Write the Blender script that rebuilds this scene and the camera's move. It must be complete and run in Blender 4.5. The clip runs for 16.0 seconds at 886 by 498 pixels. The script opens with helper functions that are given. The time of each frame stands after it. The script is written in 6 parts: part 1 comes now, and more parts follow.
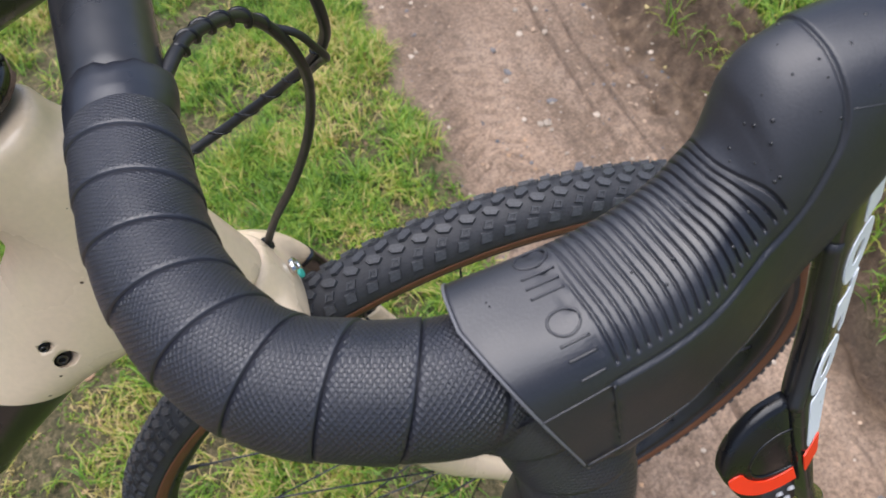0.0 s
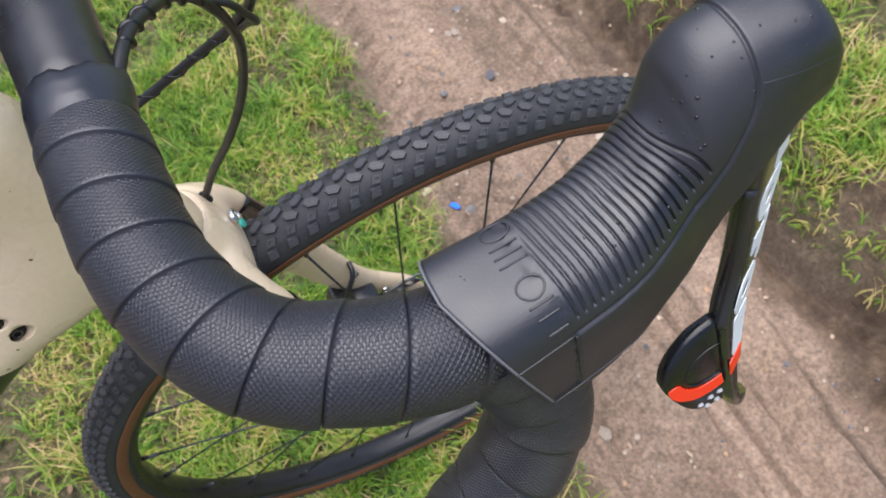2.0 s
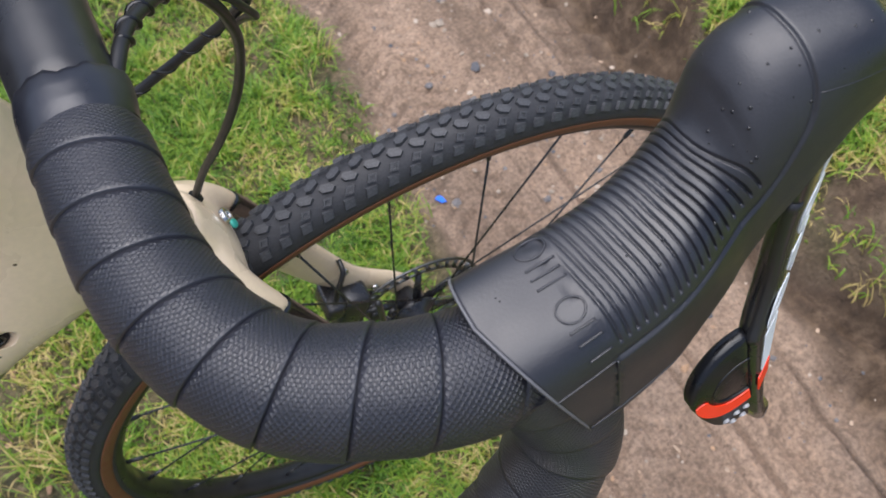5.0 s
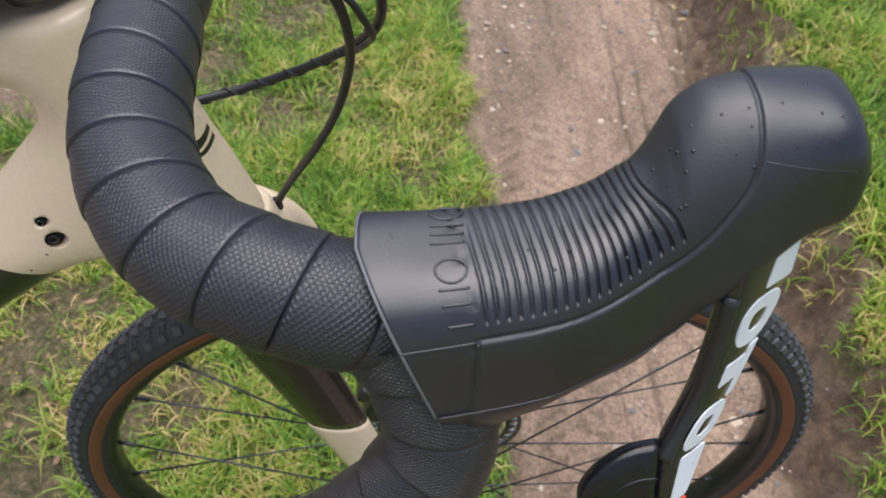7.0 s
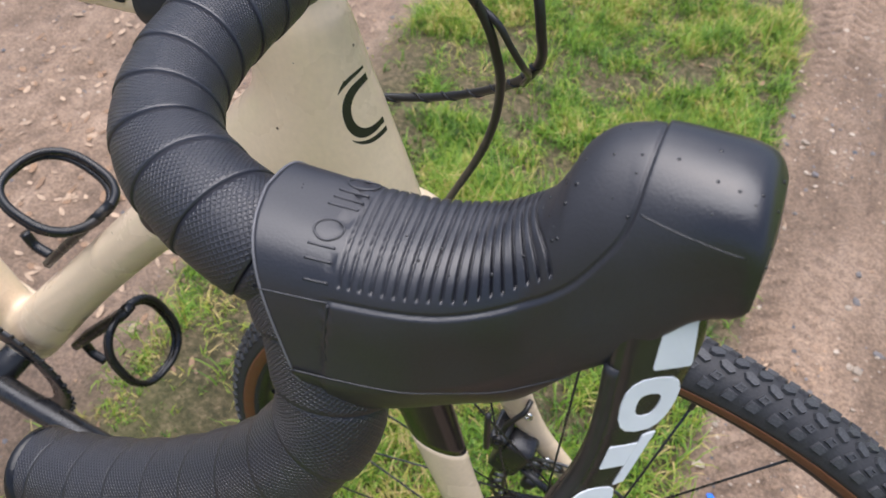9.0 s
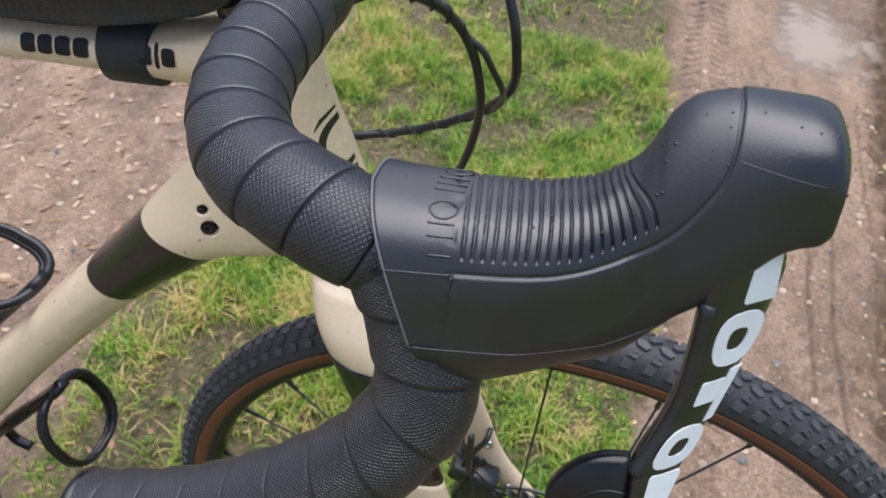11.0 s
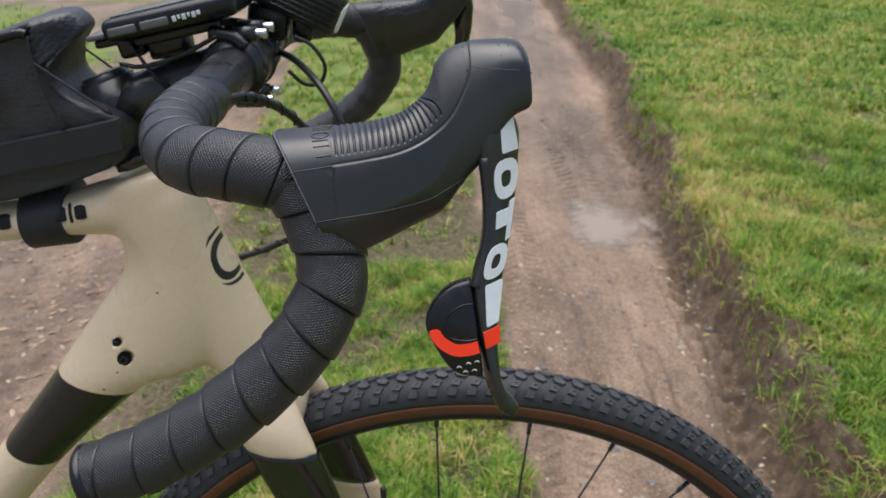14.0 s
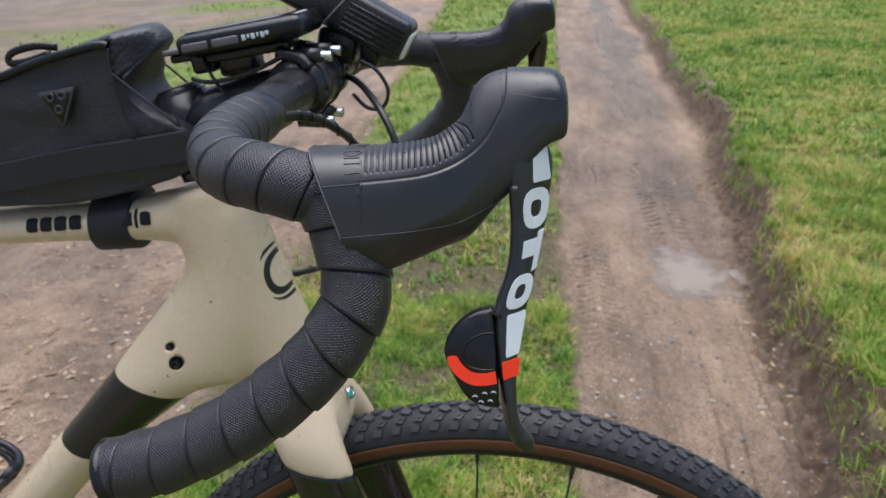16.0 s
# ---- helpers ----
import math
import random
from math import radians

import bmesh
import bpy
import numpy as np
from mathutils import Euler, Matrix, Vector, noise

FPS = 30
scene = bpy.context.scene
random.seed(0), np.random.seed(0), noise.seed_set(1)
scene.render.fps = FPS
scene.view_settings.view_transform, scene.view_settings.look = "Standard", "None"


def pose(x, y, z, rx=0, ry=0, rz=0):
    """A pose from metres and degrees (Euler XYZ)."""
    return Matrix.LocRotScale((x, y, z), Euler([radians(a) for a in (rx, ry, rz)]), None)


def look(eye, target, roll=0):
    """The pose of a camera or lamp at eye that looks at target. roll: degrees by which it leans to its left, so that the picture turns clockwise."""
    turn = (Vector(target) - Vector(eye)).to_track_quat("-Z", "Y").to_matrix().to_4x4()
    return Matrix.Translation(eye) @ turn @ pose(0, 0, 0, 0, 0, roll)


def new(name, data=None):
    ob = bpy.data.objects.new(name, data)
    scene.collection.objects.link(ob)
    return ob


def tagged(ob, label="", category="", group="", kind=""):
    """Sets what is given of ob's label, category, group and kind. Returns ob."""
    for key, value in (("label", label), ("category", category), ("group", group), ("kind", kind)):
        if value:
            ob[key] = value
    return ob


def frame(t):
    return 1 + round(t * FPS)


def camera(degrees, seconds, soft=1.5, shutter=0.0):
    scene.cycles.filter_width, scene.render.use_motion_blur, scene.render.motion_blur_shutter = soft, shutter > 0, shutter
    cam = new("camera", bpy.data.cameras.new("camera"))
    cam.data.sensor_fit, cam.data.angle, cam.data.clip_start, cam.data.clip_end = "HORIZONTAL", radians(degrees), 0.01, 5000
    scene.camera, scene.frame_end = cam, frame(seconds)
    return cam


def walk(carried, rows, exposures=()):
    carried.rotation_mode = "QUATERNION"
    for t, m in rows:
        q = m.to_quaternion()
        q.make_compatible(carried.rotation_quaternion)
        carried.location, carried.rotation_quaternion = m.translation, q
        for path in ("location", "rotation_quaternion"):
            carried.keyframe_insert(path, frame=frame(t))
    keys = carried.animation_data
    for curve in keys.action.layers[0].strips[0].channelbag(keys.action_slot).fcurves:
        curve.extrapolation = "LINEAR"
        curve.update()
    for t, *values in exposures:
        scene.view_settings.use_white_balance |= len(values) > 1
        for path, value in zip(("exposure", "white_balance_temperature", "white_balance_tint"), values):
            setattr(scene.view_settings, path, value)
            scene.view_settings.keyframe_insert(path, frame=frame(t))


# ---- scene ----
cam = camera(56.94, 16.0)
PATH = [
    (0, (-0.11119, -0.30219, 1.12023), (0.03059, 0.24904, 0.29801), -6.92),
    (0.5, (-0.11238, -0.28398, 1.13644), (0.05341, 0.19711, 0.27559), -6.44),
    (1, (-0.11460, -0.28086, 1.13935), (0.03499, 0.14697, 0.24795), -8.47),
    (1.5, (-0.11822, -0.28842, 1.13548), (0.03714, 0.12472, 0.23816), -6.77),
    (2, (-0.12079, -0.29382, 1.14855), (0.07200, 0.12712, 0.26219), -3.50),
    (2.5, (-0.12737, -0.27165, 1.14412), (0.05989, 0.13257, 0.24883), -6.71),
    (3, (-0.13239, -0.26666, 1.13964), (0.05485, 0.10023, 0.22841), -4.76),
    (5.5, (-0.12497, -0.28611, 1.13947), (0.08407, 0.15065, 0.26452), 0.09),
    (6, (-0.12386, -0.32371, 1.13666), (0.05391, 0.22609, 0.32050), -1.02),
    (6.5, (-0.11675, -0.33644, 1.12403), (0.02288, 0.25413, 0.32922), -0.51),
    (7, (-0.08875, -0.33780, 1.11460), (0.01558, 0.28009, 0.33528), 7.84),
    (7.5, (-0.05885, -0.34706, 1.10927), (-0.10653, 0.28318, 0.33434), 6.60),
    (8, (-0.03191, -0.35227, 1.11021), (-0.16601, 0.30234, 0.36624), 4.15),
    (8.5, (-0.00710, -0.34414, 1.11094), (-0.19944, 0.29296, 0.36455), 4.30),
    (9, (0.00642, -0.33880, 1.10908), (-0.24206, 0.28009, 0.36394), 3.23),
    (11.5, (-0.04163, -0.41068, 1.10110), (-0.12604, 0.34886, 0.45613), 4.12),
    (12, (-0.03066, -0.44210, 1.09448), (-0.05929, 0.35862, 0.49613), 0.41),
    (12.5, (-0.05404, -0.48609, 1.08634), (-0.03692, 0.35134, 0.54008), -3.34),
    (13, (-0.07176, -0.53273, 1.07939), (0.02168, 0.35572, 0.63001), -3.02),
    (13.5, (-0.04826, -0.55667, 1.07192), (0.01403, 0.34841, 0.65126), -0.63),
    (14, (-0.01705, -0.57535, 1.06719), (-0.01083, 0.33758, 0.65913), -1.06),
    (14.5, (0.00018, -0.58296, 1.06059), (-0.05474, 0.33995, 0.67953), -1.09),
    (15, (0.01175, -0.57957, 1.05874), (-0.07802, 0.34071, 0.67792), -0.73),
    (15.5, (0.01279, -0.57401, 1.06013), (-0.09544, 0.34810, 0.68864), -0.06),
    (16, (0.01144, -0.57254, 1.06120), (-0.09095, 0.35185, 0.69375), 0.55),
]
walk(cam, [(t, look(eye, target, roll)) for t, eye, target, roll in PATH], exposures=[
    (0.0, 1.69, 6500, 13), (0.5, 1.87, 6500, 13), (1.0, 1.81, 6500, 13), (1.5, 1.53, 6500, 13), (2.0, 1.79, 6500, 13), (2.5, 1.51, 6500, 13), (5.5, 1.67, 6500, 13), (6.0, 1.75, 6550, 13),
    (7.0, 1.67, 6700, 13), (9.0, 1.73, 6600, 14), (11.5, 1.67, 6500, 13), (12.5, 1.65, 6700, 13), (13.0, 1.44, 6900, 11), (13.5, 1.38, 6850, 10), (14.0, 1.38, 6800, 10), (16.0, 1.38, 6500, 10)])

# a phone lens: near focus on the hood, soft distance
cam.data.dof.use_dof = True
cam.data.dof.focus_distance = 0.31
cam.data.dof.aperture_fstop = 29.0

# ---- world and light: overcast sky ----
world = bpy.data.worlds.new("sky")
scene.world = world
world.use_nodes = True
wn, wl = world.node_tree.nodes, world.node_tree.links
sky = wn.new("ShaderNodeTexSky")
sky.sky_type = "NISHITA"
sky.sun_disc = False
sky.sun_elevation, sky.sun_rotation = radians(80), radians(347)
sky.air_density, sky.dust_density, sky.ozone_density = 1.0, 3.0, 2.0
grey = wn.new("ShaderNodeHueSaturation")
grey.inputs["Saturation"].default_value = 0.95
wl.new(sky.outputs[0], grey.inputs["Color"])
wl.new(grey.outputs[0], wn["Background"].inputs[0])
wn["Background"].inputs[1].default_value = 0.055
sun_data = bpy.data.lights.new("sun", "SUN")
sun_data.energy, sun_data.angle, sun_data.color = 1.5, radians(78), (0.955, 0.970, 1.0)
sun = new("sun", sun_data)
sun.matrix_world = look((-0.6, 0.5, 8), (0, 0, 0))


# ---- materials ----
def material(name, color, rough=0.5, metal=0.0, vary=0.15, scale=40.0, bump=0.0, bump_scale=200.0, spec=0.5, coat=0.0, rough_vary=0.1):
    """Principled material with two scales of colour and roughness variation and a fine bump."""
    m = bpy.data.materials.new(name)
    m.use_nodes = True
    n, l = m.node_tree.nodes, m.node_tree.links
    p = n["Principled BSDF"]
    co = n.new("ShaderNodeTexCoord")
    big = n.new("ShaderNodeTexNoise")
    big.inputs["Scale"].default_value, big.inputs["Detail"].default_value = scale, 6.0
    l.new(co.outputs["Object"], big.inputs["Vector"])
    fine = n.new("ShaderNodeTexNoise")
    fine.inputs["Scale"].default_value, fine.inputs["Detail"].default_value = bump_scale, 3.0
    l.new(co.outputs["Object"], fine.inputs["Vector"])
    both = n.new("ShaderNodeMath")
    both.operation = "ADD"
    l.new(big.outputs["Fac"], both.inputs[0])
    l.new(fine.outputs["Fac"], both.inputs[1])
    ramp = n.new("ShaderNodeMapRange")
    ramp.inputs["From Min"].default_value, ramp.inputs["From Max"].default_value = 0.7, 1.3
    ramp.inputs["To Min"].default_value, ramp.inputs["To Max"].default_value = 1 - vary, 1 + vary
    l.new(both.outputs[0], ramp.inputs["Value"])
    mul = n.new("ShaderNodeVectorMath")
    mul.operation = "SCALE"
    mul.inputs[0].default_value = color
    l.new(ramp.outputs[0], mul.inputs["Scale"])
    l.new(mul.outputs[0], p.inputs["Base Color"])
    rr = n.new("ShaderNodeMapRange")
    rr.inputs["From Min"].default_value, rr.inputs["From Max"].default_value = 0.3, 0.7
    rr.inputs["To Min"].default_value, rr.inputs["To Max"].default_value = max(0.03, rough - rough_vary), min(1.0, rough + rough_vary)
    l.new(big.outputs["Fac"], rr.inputs["Value"])
    l.new(rr.outputs[0], p.inputs["Roughness"])
    p.inputs["Metallic"].default_value = metal
    p.inputs["Specular IOR Level"].default_value = spec
    p.inputs["Coat Weight"].default_value = coat
    p.inputs["Coat Roughness"].default_value = 0.08
    if bump:
        b = n.new("ShaderNodeBump")
        b.inputs["Strength"].default_value, b.inputs["Distance"].default_value = 1.0, bump
        l.new(fine.outputs["Fac"], b.inputs["Height"])
        l.new(b.outputs[0], p.inputs["Normal"])
    return m


def math_node(n, l, op, a, b=None):
    k = n.new("ShaderNodeMath")
    k.operation = op
    for i, v in enumerate((a, b)):
        if v is None:
            continue
        if isinstance(v, (int, float)):
            k.inputs[i].default_value = v
        else:
            l.new(v, k.inputs[i])
    return k.outputs[0]


def tape_material():
    """Matt black bar tape with a fine embossed diamond knurl."""
    m = material("bar_tape_rubber", (0.0092, 0.0101, 0.0172), rough=0.42, spec=0.90, vary=0.2, scale=30, bump_scale=500)
    n, l = m.node_tree.nodes, m.node_tree.links
    uv = n.new("ShaderNodeUVMap")
    sep = n.new("ShaderNodeSeparateXYZ")
    l.new(uv.outputs[0], sep.inputs[0])
    across = math_node(n, l, "MULTIPLY", sep.outputs[0], 2 * math.pi / 0.0020)
    along = math_node(n, l, "MULTIPLY", sep.outputs[1], 2 * math.pi / 0.00135)
    a = math_node(n, l, "SINE", math_node(n, l, "ADD", across, along))
    b = math_node(n, l, "SINE", math_node(n, l, "SUBTRACT", across, along))
    edge = n.new("ShaderNodeAttribute")
    edge.attribute_name = "knurl"
    h = math_node(n, l, "MULTIPLY", math_node(n, l, "MAXIMUM", math_node(n, l, "MAXIMUM", a, b), 0.1), edge.outputs["Fac"])
    bump = n.new("ShaderNodeBump")
    bump.invert = True
    bump.inputs["Strength"].default_value, bump.inputs["Distance"].default_value = 0.9, 0.00034
    l.new(h, bump.inputs["Height"])
    l.new(bump.outputs[0], n["Principled BSDF"].inputs["Normal"])
    return m


def grass_material(name, straw=0.0):
    m = bpy.data.materials.new(name)
    m.use_nodes = True
    n, l = m.node_tree.nodes, m.node_tree.links
    p = n["Principled BSDF"]
    geo = n.new("ShaderNodeNewGeometry")
    ramp = n.new("ShaderNodeValToRGB")
    e = ramp.color_ramp.elements
    e[0].position, e[0].color = 0.0, (0.034, 0.086, 0.009, 1)
    e[1].position, e[1].color = 1.0, (0.58, 0.45, 0.19, 1)
    for pos, c in ((0.25, (0.098, 0.215, 0.025, 1)), (0.5, (0.180, 0.330, 0.037, 1)), (0.75, (0.280, 0.395, 0.052, 1)), (0.9, (0.40, 0.375, 0.075, 1))):
        x = e.new(pos)
        x.color = c
    co = n.new("ShaderNodeTexCoord")
    patch = n.new("ShaderNodeTexNoise")
    patch.inputs["Scale"].default_value = 1.7
    patch.inputs["Detail"].default_value = 4.0
    l.new(co.outputs["Object"], patch.inputs["Vector"])
    tuft = n.new("ShaderNodeTexNoise")
    tuft.inputs["Scale"].default_value = 13.0
    tuft.inputs["Detail"].default_value = 2.0
    l.new(co.outputs["Object"], tuft.inputs["Vector"])
    s = math_node(n, l, "ADD", math_node(n, l, "MULTIPLY", geo.outputs["Random Per Island"], 0.72), math_node(n, l, "MULTIPLY", math_node(n, l, "SUBTRACT", patch.outputs["Fac"], 0.45 - straw), 1.8))
    s = math_node(n, l, "ADD", s, math_node(n, l, "MULTIPLY", math_node(n, l, "SUBTRACT", tuft.outputs["Fac"], 0.47), 1.45))
    dead = math_node(n, l, "GREATER_THAN", math_node(n, l, "FRACT", math_node(n, l, "MULTIPLY", geo.outputs["Random Per Island"], 37.7)), 0.965 - 0.6 * max(0.0, straw))
    s = math_node(n, l, "ADD", s, math_node(n, l, "MULTIPLY", dead, 0.6))
    l.new(s, ramp.inputs[0])
    l.new(ramp.outputs[0], p.inputs["Base Color"])
    p.inputs["Roughness"].default_value = 0.45
    p.inputs["Specular IOR Level"].default_value = 0.35
    tr = n.new("ShaderNodeBsdfTranslucent")
    l.new(ramp.outputs[0], tr.inputs["Color"])
    mix = n.new("ShaderNodeMixShader")
    mix.inputs[0].default_value = 0.3
    l.new(p.outputs[0], mix.inputs[1])
    l.new(tr.outputs[0], mix.inputs[2])
    l.new(mix.outputs[0], n["Material Output"].inputs["Surface"])
    return m


def ground_material():
    """Damp sandy mud in the ruts, mossy earth under the grass darkened for the shade between blades, wet film in the
    hollows.
    """
    m = bpy.data.materials.new("track_earth")
    m.use_nodes = True
    n, l = m.node_tree.nodes, m.node_tree.links
    p = n["Principled BSDF"]
    co = n.new("ShaderNodeTexCoord")
    att = n.new("ShaderNodeAttribute")
    att.attribute_name = "mud"
    wet = n.new("ShaderNodeAttribute")
    wet.attribute_name = "wet"

    along = n.new("ShaderNodeMapping")
    along.inputs["Scale"].default_value = (1.0, 0.32, 1.0)
    l.new(co.outputs["Object"], along.inputs["Vector"])

    def noise_tex(scale, detail=6.0, rough=0.6, streak=False):
        t = n.new("ShaderNodeTexNoise")
        t.inputs["Scale"].default_value, t.inputs["Detail"].default_value, t.inputs["Roughness"].default_value = scale, detail, rough
        l.new(along.outputs[0] if streak else co.outputs["Object"], t.inputs["Vector"])
        return t.outputs["Fac"]

    def ramp_of(fac, *stops):
        r = n.new("ShaderNodeValToRGB")
        e = r.color_ramp.elements
        e[0].position, e[0].color = stops[0][0], (*stops[0][1], 1)
        e[1].position, e[1].color = stops[-1][0], (*stops[-1][1], 1)
        for pos, c in stops[1:-1]:
            e.new(pos).color = (*c, 1)
        l.new(fac, r.inputs[0])
        return r.outputs[0]

    mud = ramp_of(noise_tex(11, 10, 0.7, True), (0.28, (0.203, 0.138, 0.094)), (0.42, (0.298, 0.205, 0.143)), (0.55, (0.370, 0.258, 0.184)), (0.75, (0.460, 0.335, 0.250)))
    grit = ramp_of(noise_tex(160, 3, 0.6), (0.35, (0.55, 0.55, 0.55)), (0.55, (1, 1, 1)), (0.72, (1.35, 1.3, 1.25)))
    mixg = n.new("ShaderNodeMix")
    mixg.data_type, mixg.blend_type = "RGBA", "MULTIPLY"
    mixg.inputs["Factor"].default_value = 0.8
    l.new(mud, mixg.inputs["A"])
    l.new(grit, mixg.inputs["B"])
    # earth colour darkened to give the shade in gaps between blades
    earth = ramp_of(noise_tex(70, 10, 0.8), (0.34, (0.025, 0.025, 0.010)), (0.46, (0.07, 0.062, 0.022)), (0.56, (0.155, 0.12, 0.06)), (0.66, (0.34, 0.25, 0.15)))
    base = n.new("ShaderNodeMix")
    base.data_type = "RGBA"
    l.new(att.outputs["Fac"], base.inputs["Factor"])
    l.new(earth, base.inputs["A"])
    clods = ramp_of(noise_tex(55, 6, 0.7), (0.36, (0.75, 0.735, 0.72)), (0.5, (1, 1, 1)), (0.68, (1.13, 1.12, 1.1)))
    broad = ramp_of(noise_tex(3.6, 5, 0.65, True), (0.36, (0.68, 0.67, 0.655)), (0.5, (0.96, 0.96, 0.95)), (0.64, (1.17, 1.16, 1.14)))
    tone = n.new("ShaderNodeMix")
    tone.data_type, tone.blend_type = "RGBA", "MULTIPLY"
    tone.inputs["Factor"].default_value = 1.0
    lumps = n.new("ShaderNodeMix")
    lumps.data_type, lumps.blend_type = "RGBA", "MULTIPLY"
    lumps.inputs["Factor"].default_value = 0.85
    l.new(mixg.outputs["Result"], lumps.inputs["A"])
    l.new(clods, lumps.inputs["B"])
    l.new(lumps.outputs["Result"], tone.inputs["A"])
    l.new(broad, tone.inputs["B"])
    l.new(tone.outputs["Result"], base.inputs["B"])
    # broad damp and dry patches; wet grooves and prints also darkened as painted shade
    def multiply(a, fac, tone):
        k = n.new("ShaderNodeMix")
        k.data_type, k.blend_type = "RGBA", "MULTIPLY"
        l.new(fac, k.inputs["Factor"])
        l.new(a, k.inputs["A"])
        if isinstance(tone, tuple):
            k.inputs["B"].default_value = (*tone, 1)
        else:
            l.new(tone, k.inputs["B"])
        return k.outputs["Result"]

    def attribute(key):
        k = n.new("ShaderNodeAttribute")
        k.attribute_name = key
        return k.outputs["Fac"]

    dark = n.new("ShaderNodeMix")
    dark.data_type, dark.blend_type = "RGBA", "MULTIPLY"
    l.new(wet.outputs["Fac"], dark.inputs["Factor"])
    sa = n.new("ShaderNodeAttribute")
    sa.attribute_name = "soil"
    bank = n.new("ShaderNodeMix")
    bank.data_type = "RGBA"
    l.new(sa.outputs["Fac"], bank.inputs["Factor"])
    l.new(base.outputs["Result"], bank.inputs["A"])
    l.new(ramp_of(noise_tex(30, 8, 0.7), (0.3, (0.048, 0.029, 0.017)), (0.5, (0.118, 0.075, 0.045)), (0.7, (0.245, 0.166, 0.106))), bank.inputs["B"])
    l.new(bank.outputs["Result"], dark.inputs["A"])
    dark.inputs["B"].default_value = (0.70, 0.69, 0.68, 1)
    mud_shaded = multiply(dark.outputs["Result"], attribute("deep"), (0.45, 0.42, 0.40))
    far = n.new("ShaderNodeMix")
    far.data_type = "RGBA"
    l.new(attribute("sward"), far.inputs["Factor"])
    l.new(mud_shaded, far.inputs["A"])
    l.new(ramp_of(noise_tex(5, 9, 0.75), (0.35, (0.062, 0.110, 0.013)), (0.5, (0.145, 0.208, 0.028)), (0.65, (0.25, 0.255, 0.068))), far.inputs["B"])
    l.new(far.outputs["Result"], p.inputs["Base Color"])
    r = n.new("ShaderNodeMapRange")
    r.inputs["To Min"].default_value, r.inputs["To Max"].default_value = 0.8, 0.2
    l.new(wet.outputs["Fac"], r.inputs["Value"])
    l.new(r.outputs[0], p.inputs["Roughness"])
    b1 = n.new("ShaderNodeBump")
    b1.inputs["Strength"].default_value, b1.inputs["Distance"].default_value = 0.9, 0.016
    l.new(noise_tex(45, 8, 0.7), b1.inputs["Height"])
    b2 = n.new("ShaderNodeBump")
    b2.inputs["Strength"].default_value, b2.inputs["Distance"].default_value = 0.8, 0.005
    l.new(noise_tex(230, 3, 0.6), b2.inputs["Height"])
    l.new(b1.outputs[0], b2.inputs["Normal"])
    l.new(b2.outputs[0], p.inputs["Normal"])
    return m


M_TAPE = tape_material()
M_HOOD = material("hood_rubber", (0.0108, 0.0112, 0.0162), rough=0.43, spec=0.84, vary=0.32, scale=25, bump=0.00006, bump_scale=1500, rough_vary=0.14)
M_BLACK = material("black_alloy", (0.017, 0.0172, 0.0195), spec=0.6, rough=0.30, vary=0.2, scale=60, rough_vary=0.08)
M_GLOSS = material("black_gloss_paint", (0.008, 0.008, 0.009), rough=0.14, vary=0.2, scale=30, coat=0.5, rough_vary=0.05)
M_CARBON = material("carbon_weave", (0.012, 0.012, 0.013), rough=0.25, vary=0.3, scale=60, coat=0.6)
M_PLASTIC = material("black_plastic", (0.006, 0.0062, 0.0078), rough=0.30, vary=0.2, scale=80, bump=0.00005, bump_scale=900)
def speckle(m, scale, size, share, tone):
    """Small dark dirt specks scattered over a paint."""
    n, l = m.node_tree.nodes, m.node_tree.links
    p = n["Principled BSDF"]
    old = p.inputs["Base Color"].links[0].from_socket
    co = n.new("ShaderNodeTexCoord")
    cells = n.new("ShaderNodeTexVoronoi")
    cells.inputs["Scale"].default_value = scale
    l.new(co.outputs["Object"], cells.inputs["Vector"])
    near = math_node(n, l, "LESS_THAN", cells.outputs["Distance"], size)
    sep = n.new("ShaderNodeSeparateColor")
    l.new(cells.outputs["Color"], sep.inputs[0])
    few = math_node(n, l, "LESS_THAN", sep.outputs[0], share)
    mix = n.new("ShaderNodeMix")
    mix.data_type = "RGBA"
    l.new(math_node(n, l, "MULTIPLY", near, few), mix.inputs["Factor"])
    l.new(old, mix.inputs["A"])
    mix.inputs["B"].default_value = (*tone, 1)
    l.new(mix.outputs["Result"], p.inputs["Base Color"])


M_CREAM = material("sand_paint", (0.755, 0.60, 0.425), rough=0.28, vary=0.05, scale=14, coat=0.25, rough_vary=0.06, bump=0.00003, bump_scale=300)
speckle(M_CREAM, 75.0, 0.075, 0.22, (0.10, 0.07, 0.045))


